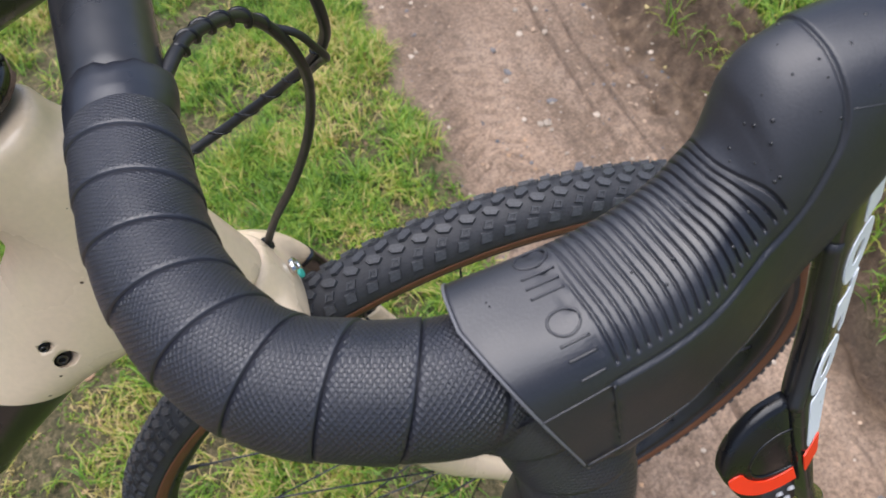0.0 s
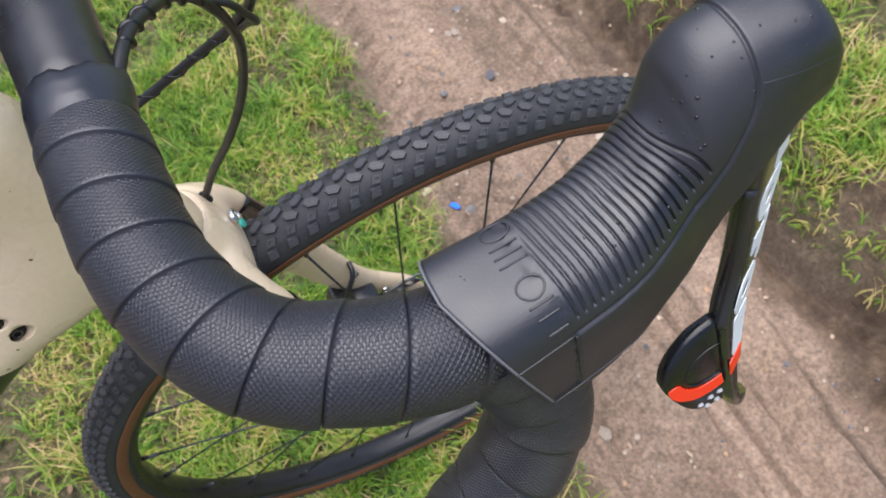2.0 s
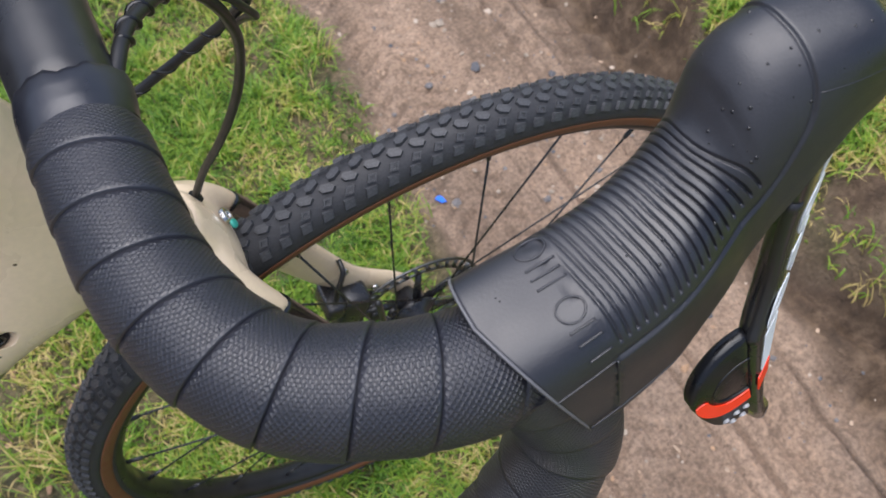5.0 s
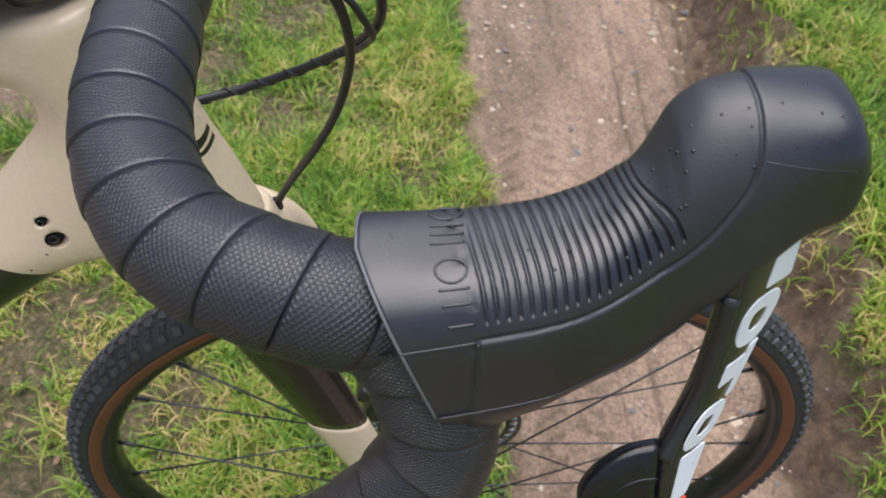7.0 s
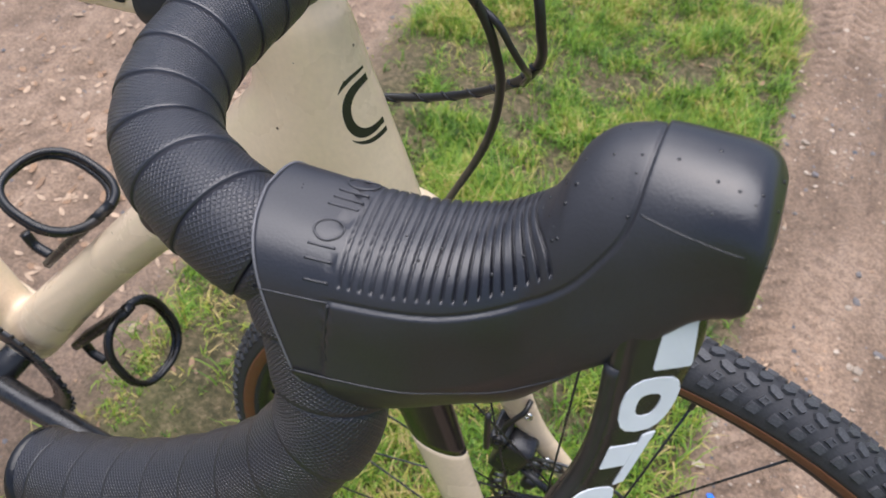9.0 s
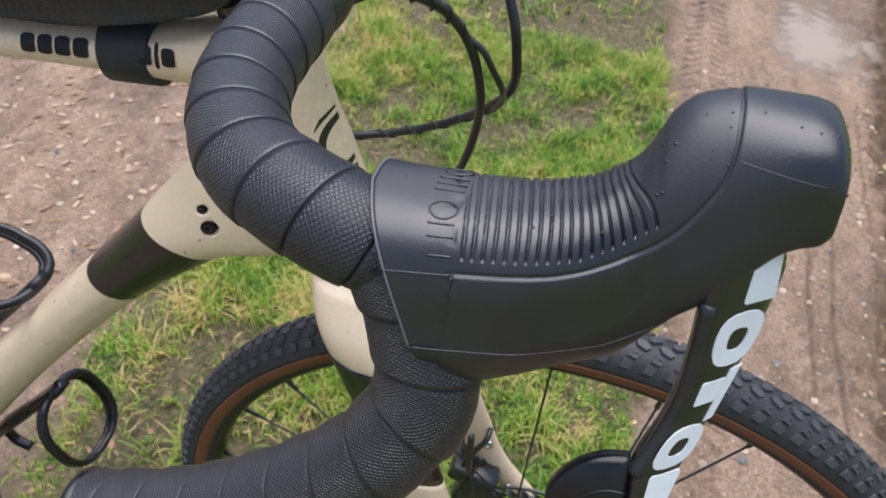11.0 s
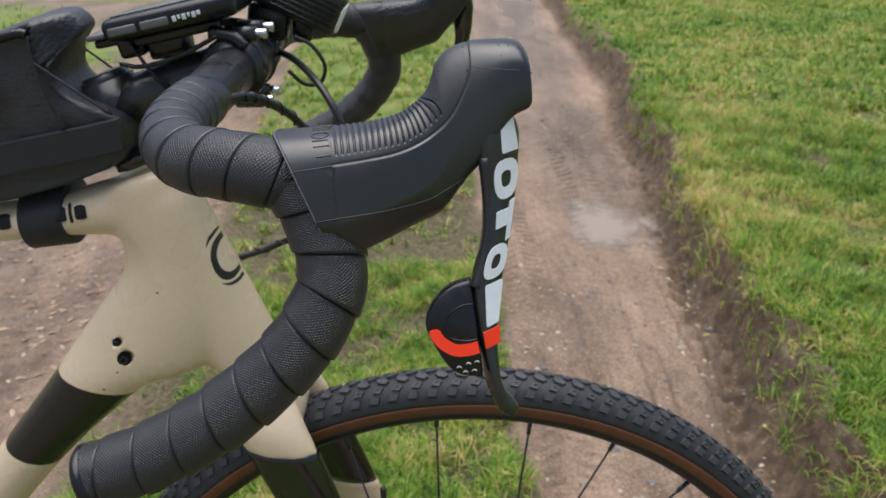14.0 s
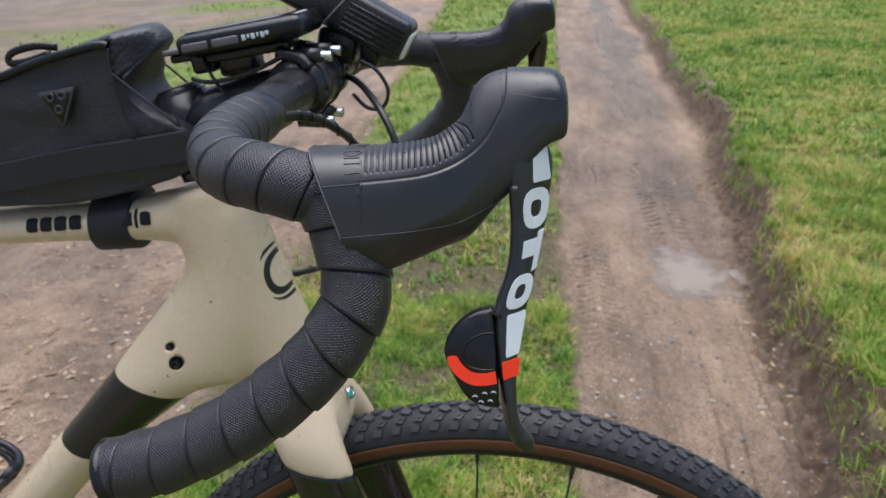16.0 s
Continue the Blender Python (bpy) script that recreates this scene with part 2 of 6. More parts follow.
def painted_band(m, upper, lower, x_least, tone):
    """A gloss band of another paint between two slanting cuts, each a normal (x, z) and its offset."""
    n, l = m.node_tree.nodes, m.node_tree.links
    p = n["Principled BSDF"]
    sep = n.new("ShaderNodeSeparateXYZ")
    l.new(n["Texture Coordinate"].outputs["Object"], sep.inputs[0])

    def side(cut):
        return math_node(n, l, "ADD", math_node(n, l, "MULTIPLY", sep.outputs[0], cut[0]), math_node(n, l, "MULTIPLY", sep.outputs[2], cut[1]))

    inside = math_node(n, l, "MULTIPLY", math_node(n, l, "LESS_THAN", side(upper), upper[2]), math_node(n, l, "GREATER_THAN", side(lower), lower[2]))
    inside = math_node(n, l, "MULTIPLY", inside, math_node(n, l, "GREATER_THAN", sep.outputs[0], x_least))
    mix = n.new("ShaderNodeMix")
    mix.data_type = "RGBA"
    l.new(inside, mix.inputs["Factor"])
    l.new(p.inputs["Base Color"].links[0].from_socket, mix.inputs["A"])
    mix.inputs["B"].default_value = (*tone, 1)
    l.new(mix.outputs["Result"], p.inputs["Base Color"])


M_FRAME = material("frame_paint", (0.755, 0.60, 0.425), rough=0.28, vary=0.05, scale=14, coat=0.25, rough_vary=0.06, bump=0.00003, bump_scale=300)
speckle(M_FRAME, 75.0, 0.075, 0.22, (0.10, 0.07, 0.045))
painted_band(M_FRAME, (0.309, 0.951, 0.5873), (0.4226, 0.9063, 0.4329), -0.45, (0.008, 0.008, 0.009))


def painted_crest(m, strokes, tone):
    """A crescent crest on the outer side of the head tube: swelling arcs of dark paint round one middle point."""
    n, l = m.node_tree.nodes, m.node_tree.links
    p = n["Principled BSDF"]
    sep = n.new("ShaderNodeSeparateXYZ")
    l.new(n["Texture Coordinate"].outputs["Object"], sep.inputs[0])
    z = math_node(n, l, "SUBTRACT", sep.outputs[2], 0.8165)
    x = math_node(n, l, "ADD", math_node(n, l, "ADD", sep.outputs[0], 0.1740), math_node(n, l, "MULTIPLY", z, 0.10))
    ink = None
    for lo, hi, rx, rz, thin, thick in strokes:
        u, v = math_node(n, l, "DIVIDE", x, rx), math_node(n, l, "DIVIDE", z, rz)
        r = math_node(n, l, "SQRT", math_node(n, l, "ADD", math_node(n, l, "MULTIPLY", u, u), math_node(n, l, "MULTIPLY", v, v)))
        off = math_node(n, l, "MULTIPLY", math_node(n, l, "ABSOLUTE", math_node(n, l, "SUBTRACT", r, 1.0)), (rx + rz) / 2)
        turn = math_node(n, l, "ADD", math_node(n, l, "ARCTAN2", math_node(n, l, "MULTIPLY", v, -1.0), math_node(n, l, "MULTIPLY", u, -1.0)), math.pi)
        share = math_node(n, l, "DIVIDE", math_node(n, l, "SUBTRACT", turn, radians(lo)), radians(hi - lo))
        swell = math_node(n, l, "ADD", math_node(n, l, "MULTIPLY", math_node(n, l, "SINE", math_node(n, l, "MULTIPLY", share, math.pi)), thick), thin)
        on = math_node(n, l, "MULTIPLY", math_node(n, l, "LESS_THAN", off, swell), math_node(n, l, "LESS_THAN", math_node(n, l, "ABSOLUTE", math_node(n, l, "SUBTRACT", share, 0.5)), 0.5))
        ink = on if ink is None else math_node(n, l, "MAXIMUM", ink, on)
    ink = math_node(n, l, "MULTIPLY", ink, math_node(n, l, "LESS_THAN", sep.outputs[1], 0.0))
    mix = n.new("ShaderNodeMix")
    mix.data_type = "RGBA"
    l.new(ink, mix.inputs["Factor"])
    l.new(p.inputs["Base Color"].links[0].from_socket, mix.inputs["A"])
    mix.inputs["B"].default_value = (*tone, 1)
    l.new(mix.outputs["Result"], p.inputs["Base Color"])


painted_crest(M_FRAME, ((58, 345, 0.0086, 0.0150, 0.0003, 0.0025), (242, 348, 0.0138, 0.0208, 0.0002, 0.0011), (100, 152, 0.0138, 0.0208, 0.0002, 0.0009)), (0.012, 0.012, 0.013))
M_WHITE = material("white_decal", (0.72, 0.76, 0.8), rough=0.35, vary=0.04)
M_INK = material("black_decal", (0.012, 0.012, 0.013), rough=0.4, spec=0.25, vary=0.1)
M_RED = material("orange_red_paint", (0.95, 0.045, 0.008), rough=0.35, vary=0.05)
M_STEEL = material("steel_bolt", (0.6, 0.6, 0.6), rough=0.25, metal=1.0, vary=0.1, scale=200)
M_FILM = material("smooth_tape_film", (0.0105, 0.0112, 0.0165), rough=0.34, spec=0.84, vary=0.3, scale=50, bump=0.0002, bump_scale=120)
M_DISC = material("worn_brake_steel", (0.16, 0.16, 0.16), rough=0.38, metal=1.0, vary=0.2, scale=120)
M_TYRE = material("tyre_rubber", (0.024, 0.025, 0.029), rough=0.62, vary=0.35, scale=45, bump=0.0003, bump_scale=700)
M_TREAD = material("lighter_tread_rubber", (0.046, 0.048, 0.054), rough=0.52, vary=0.5, scale=90, bump=0.0003, bump_scale=900)
M_TAN = material("tan_sidewall", (0.15, 0.055, 0.024), rough=0.6, vary=0.2, scale=60, bump=0.0001, bump_scale=900)
M_RIM = material("rim_carbon", (0.012, 0.012, 0.013), rough=0.35, vary=0.25, scale=40)
M_HOSE = material("cable_hose", (0.014, 0.014, 0.015), rough=0.38, vary=0.2, scale=90)
M_FABRIC = material("bag_fabric", (0.0250, 0.0268, 0.0350), spec=0.6, rough=0.48, vary=0.3, scale=40, bump=0.0007, bump_scale=420)
_n, _l = M_FABRIC.node_tree.nodes, M_FABRIC.node_tree.links
_v = _n.new("ShaderNodeTexVoronoi")
_v.feature = "DISTANCE_TO_EDGE"
_v.inputs["Scale"].default_value, _v.inputs["Randomness"].default_value = 190.0, 0.15
_l.new(_n["Texture Coordinate"].outputs["Object"], _v.inputs["Vector"])
_b = _n.new("ShaderNodeBump")
_b.inputs["Strength"].default_value, _b.inputs["Distance"].default_value = 0.6, 0.0006
_l.new(_v.outputs["Distance"], _b.inputs["Height"])
_l.new(_n["Bump"].outputs[0], _b.inputs["Normal"])
_l.new(_b.outputs[0], _n["Principled BSDF"].inputs["Normal"])
M_PRINT = material("hexagon_print", (0.095, 0.098, 0.112), rough=0.36, vary=0.3, scale=60)
M_WEB = material("webbing", (0.0240, 0.0250, 0.0310), spec=0.4, rough=0.6, vary=0.25, scale=60, bump=0.0002, bump_scale=800)
M_GREY = material("grey_plastic", (0.12, 0.12, 0.13), rough=0.4, vary=0.1)
M_GLASS = material("lamp_lens", (0.75, 0.75, 0.72), rough=0.1, vary=0.05, coat=1.0)
M_DIMPLE = material("pale_dimple", (0.34, 0.34, 0.35), rough=0.35, vary=0.1)
M_BADGE = material("badge_rubber", (0.055, 0.055, 0.060), rough=0.45, vary=0.15)
M_TEAL = material("teal_paint", (0.03, 0.30, 0.24), rough=0.4, vary=0.1)
M_BLUE = material("blue_plastic", (0.02, 0.16, 0.8), rough=0.35, vary=0.05)
M_GROUND = ground_material()
M_GRASS = grass_material("grass_blades", 0.055)
M_GRASS_DRY = grass_material("grass_blades_trodden", 0.05)
M_GRASS_DARK = grass_material("moss_stubble", -0.12)
M_WATER = bpy.data.materials.new("puddle_water")
M_WATER.use_nodes = True
_n, _l = M_WATER.node_tree.nodes, M_WATER.node_tree.links
_clear, _sky, _deep = _n.new("ShaderNodeBsdfTransparent"), _n.new("ShaderNodeMixShader"), _n.new("ShaderNodeAttribute")
# base colour paled to stand in for the sky's reflection
_n["Principled BSDF"].inputs["Base Color"].default_value = (0.345, 0.278, 0.222, 1)
_n["Principled BSDF"].inputs["Roughness"].default_value = 0.08
_deep.attribute_name = "depth"
_l.new(_deep.outputs["Fac"], _sky.inputs[0])
_l.new(_clear.outputs[0], _sky.inputs[1])
_l.new(_n["Principled BSDF"].outputs[0], _sky.inputs[2])
_l.new(_sky.outputs[0], _n["Material Output"].inputs["Surface"])


# ---- mesh helpers ----
def mesh_of(name, verts, faces, mat, smooth=True):
    me = bpy.data.meshes.new(name)
    me.from_pydata([tuple(v) for v in verts], [], faces)
    for m in mat if isinstance(mat, (list, tuple)) else [mat]:
        me.materials.append(m)
    if smooth:
        me.shade_smooth()
    me.update()
    return me


def piece(name, me, parent=None, label="", place=None):
    ob = new(name, me)
    ob.parent = parent
    if place is not None:
        ob.matrix_basis = place
    return tagged(ob, label)


def part(name, vf, mat, parent, label="", smooth=True):
    return piece(name, mesh_of(name, vf[0], vf[1], mat, smooth), parent, label)


def thing(name, label, category, at=(0, 0, 0), group=""):
    ob = new(name)
    ob.empty_display_size = 0.05
    ob.location = at
    return tagged(ob, label, category, group)


def join(*items):
    verts, faces = [], []
    for v, f in items:
        k = len(verts)
        verts += [tuple(p) for p in v]
        faces += [tuple(i + k for i in q) for q in f]
    return verts, faces


def spline(points, steps=12):
    """Catmull-Rom through the points (any dimension)."""
    p = [np.array(q, float) for q in points]
    p = [2 * p[0] - p[1]] + p + [2 * p[-1] - p[-2]]
    out = []
    for i in range(1, len(p) - 2):
        for k in range(steps):
            t = k / steps
            a, b, c, d = p[i - 1 : i + 3]
            out.append(0.5 * (2 * b + (c - a) * t + (2 * a - 5 * b + 4 * c - d) * t * t + (3 * b - a - 3 * c + d) * t**3))
    out.append(p[-2])
    return np.array(out)


def frames(path, up=(0, 0, 1)):
    """Tangent and two normals along a path, carried without twist."""
    path = np.array(path, float)
    tan = np.gradient(path, axis=0)
    tan /= np.linalg.norm(tan, axis=1)[:, None]
    n = np.array(up, float)
    if abs(n @ tan[0]) > 0.95:
        n = np.array((1.0, 0, 0))
    ns, bs = [], []
    for t in tan:
        n = n - t * (n @ t)
        n /= np.linalg.norm(n)
        ns.append(n)
        bs.append(np.cross(t, n))
    return tan, np.array(ns), np.array(bs)


def grid_faces(rows, cols, wrap=True):
    f = []
    for i in range(rows - 1):
        for j in range(cols if wrap else cols - 1):
            k = (j + 1) % cols
            f.append((i * cols + j, i * cols + k, (i + 1) * cols + k, (i + 1) * cols + j))
    return f


def tube(path, radius, segs=16, caps=True, up=(0, 0, 1), squash=None):
    """A swept tube; radius: number or one per point; squash: scale of the second normal, per point."""
    path = np.array(path, float)
    r = np.broadcast_to(np.array(radius, float), (len(path),))
    q = np.broadcast_to(np.array(1.0 if squash is None else squash, float), (len(path),))
    _, ns, bs = frames(path, up)
    a = np.linspace(0, 2 * math.pi, segs, endpoint=False)
    verts = []
    for i, p in enumerate(path):
        verts += [p + r[i] * (math.cos(t) * ns[i] + q[i] * math.sin(t) * bs[i]) for t in a]
    faces = grid_faces(len(path), segs)
    if caps:
        faces.append(tuple(range(segs - 1, -1, -1)))
        k = (len(path) - 1) * segs
        faces.append(tuple(range(k, k + segs)))
    return verts, faces


def loft(rings):
    """Skins rings of equal length and closes both ends."""
    n = len(rings[0])
    verts = [p for ring in rings for p in ring]
    faces = grid_faces(len(rings), n)
    faces.append(tuple(range(n - 1, -1, -1)))
    k = (len(rings) - 1) * n
    faces.append(tuple(range(k, k + n)))
    return verts, faces


def rounded_box(x, y, z, r, seg=3):
    """Box of full sizes x, y, z round the origin with edges rounded by r."""
    bm = bmesh.new()
    bmesh.ops.create_cube(bm, size=1.0)
    bmesh.ops.scale(bm, vec=(x, y, z), verts=bm.verts)
    bmesh.ops.bevel(bm, geom=bm.edges[:], offset=r, segments=seg, affect="EDGES", profile=0.5)
    v = [tuple(q.co) for q in bm.verts]
    f = [tuple(q.index for q in face.verts) for face in bm.faces]
    bm.free()
    return v, f


def moved(vf, m):
    return [tuple(m @ Vector(v)) for v in vf[0]], vf[1]


def axis_frame(origin, x_dir, z_dir):
    """Matrix whose x and z follow the two directions."""
    x = Vector(x_dir).normalized()
    z = Vector(z_dir)
    z = (z - x * z.dot(x)).normalized()
    y = z.cross(x)
    return Matrix(((x.x, y.x, z.x, origin[0]), (x.y, y.y, z.y, origin[1]), (x.z, y.z, z.z, origin[2]), (0, 0, 0, 1)))


def slab(outline, thick, bevel=0.001):
    """A flat plate from a 2D outline (x, z), thickness along y, with bevelled rims."""
    o = np.array(outline, float)
    c = o.mean(0)
    rings = []
    d = o - c
    shrink = 1 - bevel / np.linalg.norm(d, axis=1).mean()
    for y, s in ((-thick / 2, shrink), (-thick / 2 + bevel, 1.0), (thick / 2 - bevel, 1.0), (thick / 2, shrink)):
        rings.append([(c[0] + s * p[0], y, c[1] + s * p[1]) for p in d])
    return loft(rings)


def revolve(profile, segs=96, centre=(0, 0, 0), closed=False):
    """Turns (r, y) points round the y axis."""
    a = np.linspace(0, 2 * math.pi, segs, endpoint=False)
    verts = [(centre[0] + r * math.cos(t), centre[1] + y, centre[2] + r * math.sin(t)) for t in a for r, y in profile]
    n = len(profile)
    faces = []
    for i in range(segs):
        k = (i + 1) % segs
        for j in range(n if closed else n - 1):
            q = (j + 1) % n
            faces.append((i * n + j, k * n + j, k * n + q, i * n + q))
    return verts, faces


# ---- ground: a cart track with two mud ruts, a grass strip between and a grass verge ----
def rut_right(y):
    """Left and right edge of the wheel rut beside the front wheel."""
    return 0.135 + 0.012 * max(0.0, y - 3.0), 0.675 + 0.105 * min(3.4, max(0.0, y - 0.85)) + 0.035 * max(0.0, y - 4.25)


def rut_left(y):
    far = max(0.0, y - 1.0)
    return -1.75 - 0.09 * far, -0.74 - 0.06 * far


def clamp(v, lo=0.0, hi=1.0):
    return max(lo, min(hi, v))


GROOVES = [(0.175, 0.006), (0.205, 0.004), (0.315, 0.007), (0.345, 0.005), (0.385, 0.006), (0.425, 0.004), (0.475, 0.007), (0.515, 0.005), (0.565, 0.006), (0.600, 0.005), (0.635, 0.006)]
WHEEL_PRINTS = [(0.235, 0.066, 0.040), (0.505, 0.085, 0.052)]


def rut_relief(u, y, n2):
    """Tyre grooves along the rut and lug prints across them: height, and depth for the shade painted in."""
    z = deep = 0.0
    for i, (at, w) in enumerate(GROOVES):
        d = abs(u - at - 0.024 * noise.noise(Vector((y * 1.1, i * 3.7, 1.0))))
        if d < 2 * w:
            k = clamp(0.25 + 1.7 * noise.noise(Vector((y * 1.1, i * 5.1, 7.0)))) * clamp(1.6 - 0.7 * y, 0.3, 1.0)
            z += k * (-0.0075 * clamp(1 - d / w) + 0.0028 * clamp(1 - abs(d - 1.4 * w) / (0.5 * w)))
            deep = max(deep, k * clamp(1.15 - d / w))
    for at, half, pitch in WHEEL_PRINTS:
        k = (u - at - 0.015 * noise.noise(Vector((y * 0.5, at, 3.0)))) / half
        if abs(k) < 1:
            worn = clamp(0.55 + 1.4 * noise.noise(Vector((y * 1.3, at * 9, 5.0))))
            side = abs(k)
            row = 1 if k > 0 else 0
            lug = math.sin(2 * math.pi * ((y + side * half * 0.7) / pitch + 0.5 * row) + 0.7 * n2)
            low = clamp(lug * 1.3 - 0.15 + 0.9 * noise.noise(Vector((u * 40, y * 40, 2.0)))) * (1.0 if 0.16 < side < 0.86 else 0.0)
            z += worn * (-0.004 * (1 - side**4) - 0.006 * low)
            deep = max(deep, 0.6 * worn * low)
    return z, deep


def land(x, y):
    """Height, mud, wetness and bare soil at a place."""
    n1 = noise.noise(Vector((x * 2.1, y * 2.1, 0.3)))
    n2 = noise.noise(Vector((x * 9.0, y * 9.0, 4.1)))
    n3 = noise.noise(Vector((x * 30.0, y * 22.0, 8.7)))
    fade = clamp((7.0 - y) / 4.0)
    n3 *= fade
    e = ((x - 0.545 - 0.12 * (y - 2.03)) / 0.155) ** 2 + ((y - 2.03) / 0.235) ** 2
    n2, n3 = n2 * (1 - 0.8 * math.exp(-e)), n3 * (1 - 0.9 * math.exp(-e))
    a, b = rut_right(y)
    c, d = rut_left(y)
    wob = 0.03 * n1 + 0.026 * n2 + 0.012 * n3
    ragged = 0.055 * n1 + 0.045 * n2 + 0.014 * n3

    def inside(lo, hi, soft):
        lo, hi = lo + wob, hi + ragged
        return clamp((x - lo) / soft + 0.5) * clamp((hi - x) / soft + 0.5)

    r, l = inside(a, b, 0.05), inside(c, d, 0.16)
    mud, soil, deep = max(r, l), 0.0, 0.0
    z = 0.012 * n1 + 0.004 * n2 - 0.02 * (r + l)
    if x < c:
        mud = max(mud, 0.9 * clamp(0.5 + 1.8 * noise.noise(Vector((x * 0.9, y * 0.6, 9.0))) + 0.3 * n2), 0.56 * clamp(-4.3 - x + 0.8 * n1))
    # crumbling bank of the verge
    lip = x - b - ragged
    if lip > -0.14:
        z += 0.12 * clamp((lip + 0.03) / 0.070) ** 1.2 + 0.02 * clamp(lip)
        crumb = 0.060 + 0.06 * n1 + 0.07 * n2
        if lip < crumb:
            mud = max(mud, 0.62 * clamp((lip + 0.14) / 0.04))
            soil = clamp((lip + 0.115 + 0.05 * n2) / 0.06) * clamp((crumb - lip) / 0.03)
            z += (0.024 * n2 + 0.026 * n3) * clamp((lip + 0.14) / 0.08)
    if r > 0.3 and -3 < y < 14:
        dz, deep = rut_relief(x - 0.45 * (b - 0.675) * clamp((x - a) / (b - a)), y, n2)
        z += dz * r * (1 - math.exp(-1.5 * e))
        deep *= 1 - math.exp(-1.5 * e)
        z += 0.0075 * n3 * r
    if l > 0.3:
        z += 0.007 * n3 * l + 0.008 * n2 * l
        # low spots of the left rut get painted shade too
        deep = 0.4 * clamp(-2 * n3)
    # hollow of the puddle
    if e < 4:
        z -= 0.017 * math.exp(-e * 0.9)
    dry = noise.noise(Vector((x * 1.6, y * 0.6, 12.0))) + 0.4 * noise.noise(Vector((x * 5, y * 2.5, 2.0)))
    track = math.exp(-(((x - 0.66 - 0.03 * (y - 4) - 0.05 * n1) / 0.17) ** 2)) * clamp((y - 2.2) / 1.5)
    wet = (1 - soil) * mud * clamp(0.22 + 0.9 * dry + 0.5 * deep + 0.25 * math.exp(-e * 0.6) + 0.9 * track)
    if x < c:
        wet = max(wet, mud * clamp(0.35 + 0.5 * dry + 0.1 * (c - x)))
    # flatten where the tyre stands
    q = math.hypot(x, y)
    if q < 0.12:
        z *= min(1.0, q / 0.12) ** 2
    # meadow beyond the grown blades
    off = max(x - 1.6, -1.6 - x, y - 2.9, -0.6 - y)
    sward = clamp(0.4 + off / 1.2 + 0.7 * n1) * clamp((0.5 - mud) / 0.3) * (1 - soil)
    return z, mud, wet, soil, deep * max(r, l), sward


def graded(lo, hi, fine_lo, fine_hi, step, grow=1.22):
    mid = list(np.arange(fine_lo, fine_hi + step / 2, step))
    s, v = step, fine_hi
    while v < hi:
        s *= grow
        v += s
        mid.append(min(v, hi))
    s, v = step, fine_lo
    while v > lo:
        s *= grow
        v -= s
        mid.insert(0, max(v, lo))
    return mid


def build_ground():
    fine = list(np.arange(0.09, 0.80, 0.0055))
    left, right = graded(-600, 0.085, -1.3, 0.085, 0.013), graded(0.80, 600, 0.80, 1.05, 0.011)
    xs = [x for x in left if x < 0.086] + fine + [x for x in right if x > 0.7999]
    near = list(np.arange(-0.45, 2.6, 0.0072))
    s, y = 0.0072, near[-1]
    while y < 600:
        s *= 1.022 if y < 7 else 1.2
        y = min(600, y + s)
        near.append(y)
    ys = [y for y in graded(-600, -0.45, -0.50, -0.45, 0.01) if y < -0.4505] + near
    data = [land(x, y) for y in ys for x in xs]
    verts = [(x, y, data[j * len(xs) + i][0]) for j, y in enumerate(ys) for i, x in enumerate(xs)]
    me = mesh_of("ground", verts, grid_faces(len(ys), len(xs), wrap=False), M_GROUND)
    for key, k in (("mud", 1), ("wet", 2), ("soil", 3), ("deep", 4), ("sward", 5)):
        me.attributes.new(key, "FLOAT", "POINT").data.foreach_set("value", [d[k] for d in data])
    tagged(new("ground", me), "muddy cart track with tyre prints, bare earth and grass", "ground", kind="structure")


build_ground()


def grass_patch(name, label, lo, hi, count, length, width, keep, seed, mat=None):
    """Bent tapering blades, each an island of its own, rooted in the ground."""
    rng = random.Random(seed)
    verts, faces = [], []
    made = 0
    while made < count:
        cx, cy = rng.uniform(lo[0], hi[0]), rng.uniform(lo[1], hi[1])
        made += 1
        z, mud = land(cx, cy)[:2]
        if not keep(cx, cy, mud, rng):
            continue
        clump = rng.uniform(0, 2 * math.pi)
        tall = 0.35 + 1.1 * clamp(0.62 + 0.9 * noise.noise(Vector((cx * 7, cy * 7, 3.0))) + 0.5 * noise.noise(Vector((cx * 2.2, cy * 2.2, 8.0))))
        for _ in range(rng.randint(3, 6)):
            x, y = cx + rng.gauss(0, 0.006), cy + rng.gauss(0, 0.006)
            ln = length * tall * rng.uniform(0.5, 1.3)
            w = width * rng.uniform(0.6, 1.3)
            a = clump + rng.gauss(0, 0.9)
            dx, dy = math.cos(a), math.sin(a)
            lean = rng.uniform(0.45, 1.6)
            k = len(verts)
            px, py, pz, t = x, y, z - 0.004, lean * 0.35
            sx, sy = -dy * w / 2, dx * w / 2
            for s, f in ((0, 1.0), (1, 0.9), (2, 0.62)):
                verts.append((px + sx * f, py + sy * f, pz))
                verts.append((px - sx * f, py - sy * f, pz))
                step = ln / 3
                px, py, pz = px + dx * step * math.sin(t), py + dy * step * math.sin(t), pz + step * math.cos(t)
                pz = max(pz, z + 0.002)
                t += lean * 0.55
            verts.append((px, py, pz))
            faces += [(k, k + 1, k + 3, k + 2), (k + 2, k + 3, k + 5, k + 4), (k + 4, k + 5, k + 6)]
    me = mesh_of(name, verts, faces, mat or M_GRASS)
    return tagged(new(name, me), label, "grass", kind="stuff")


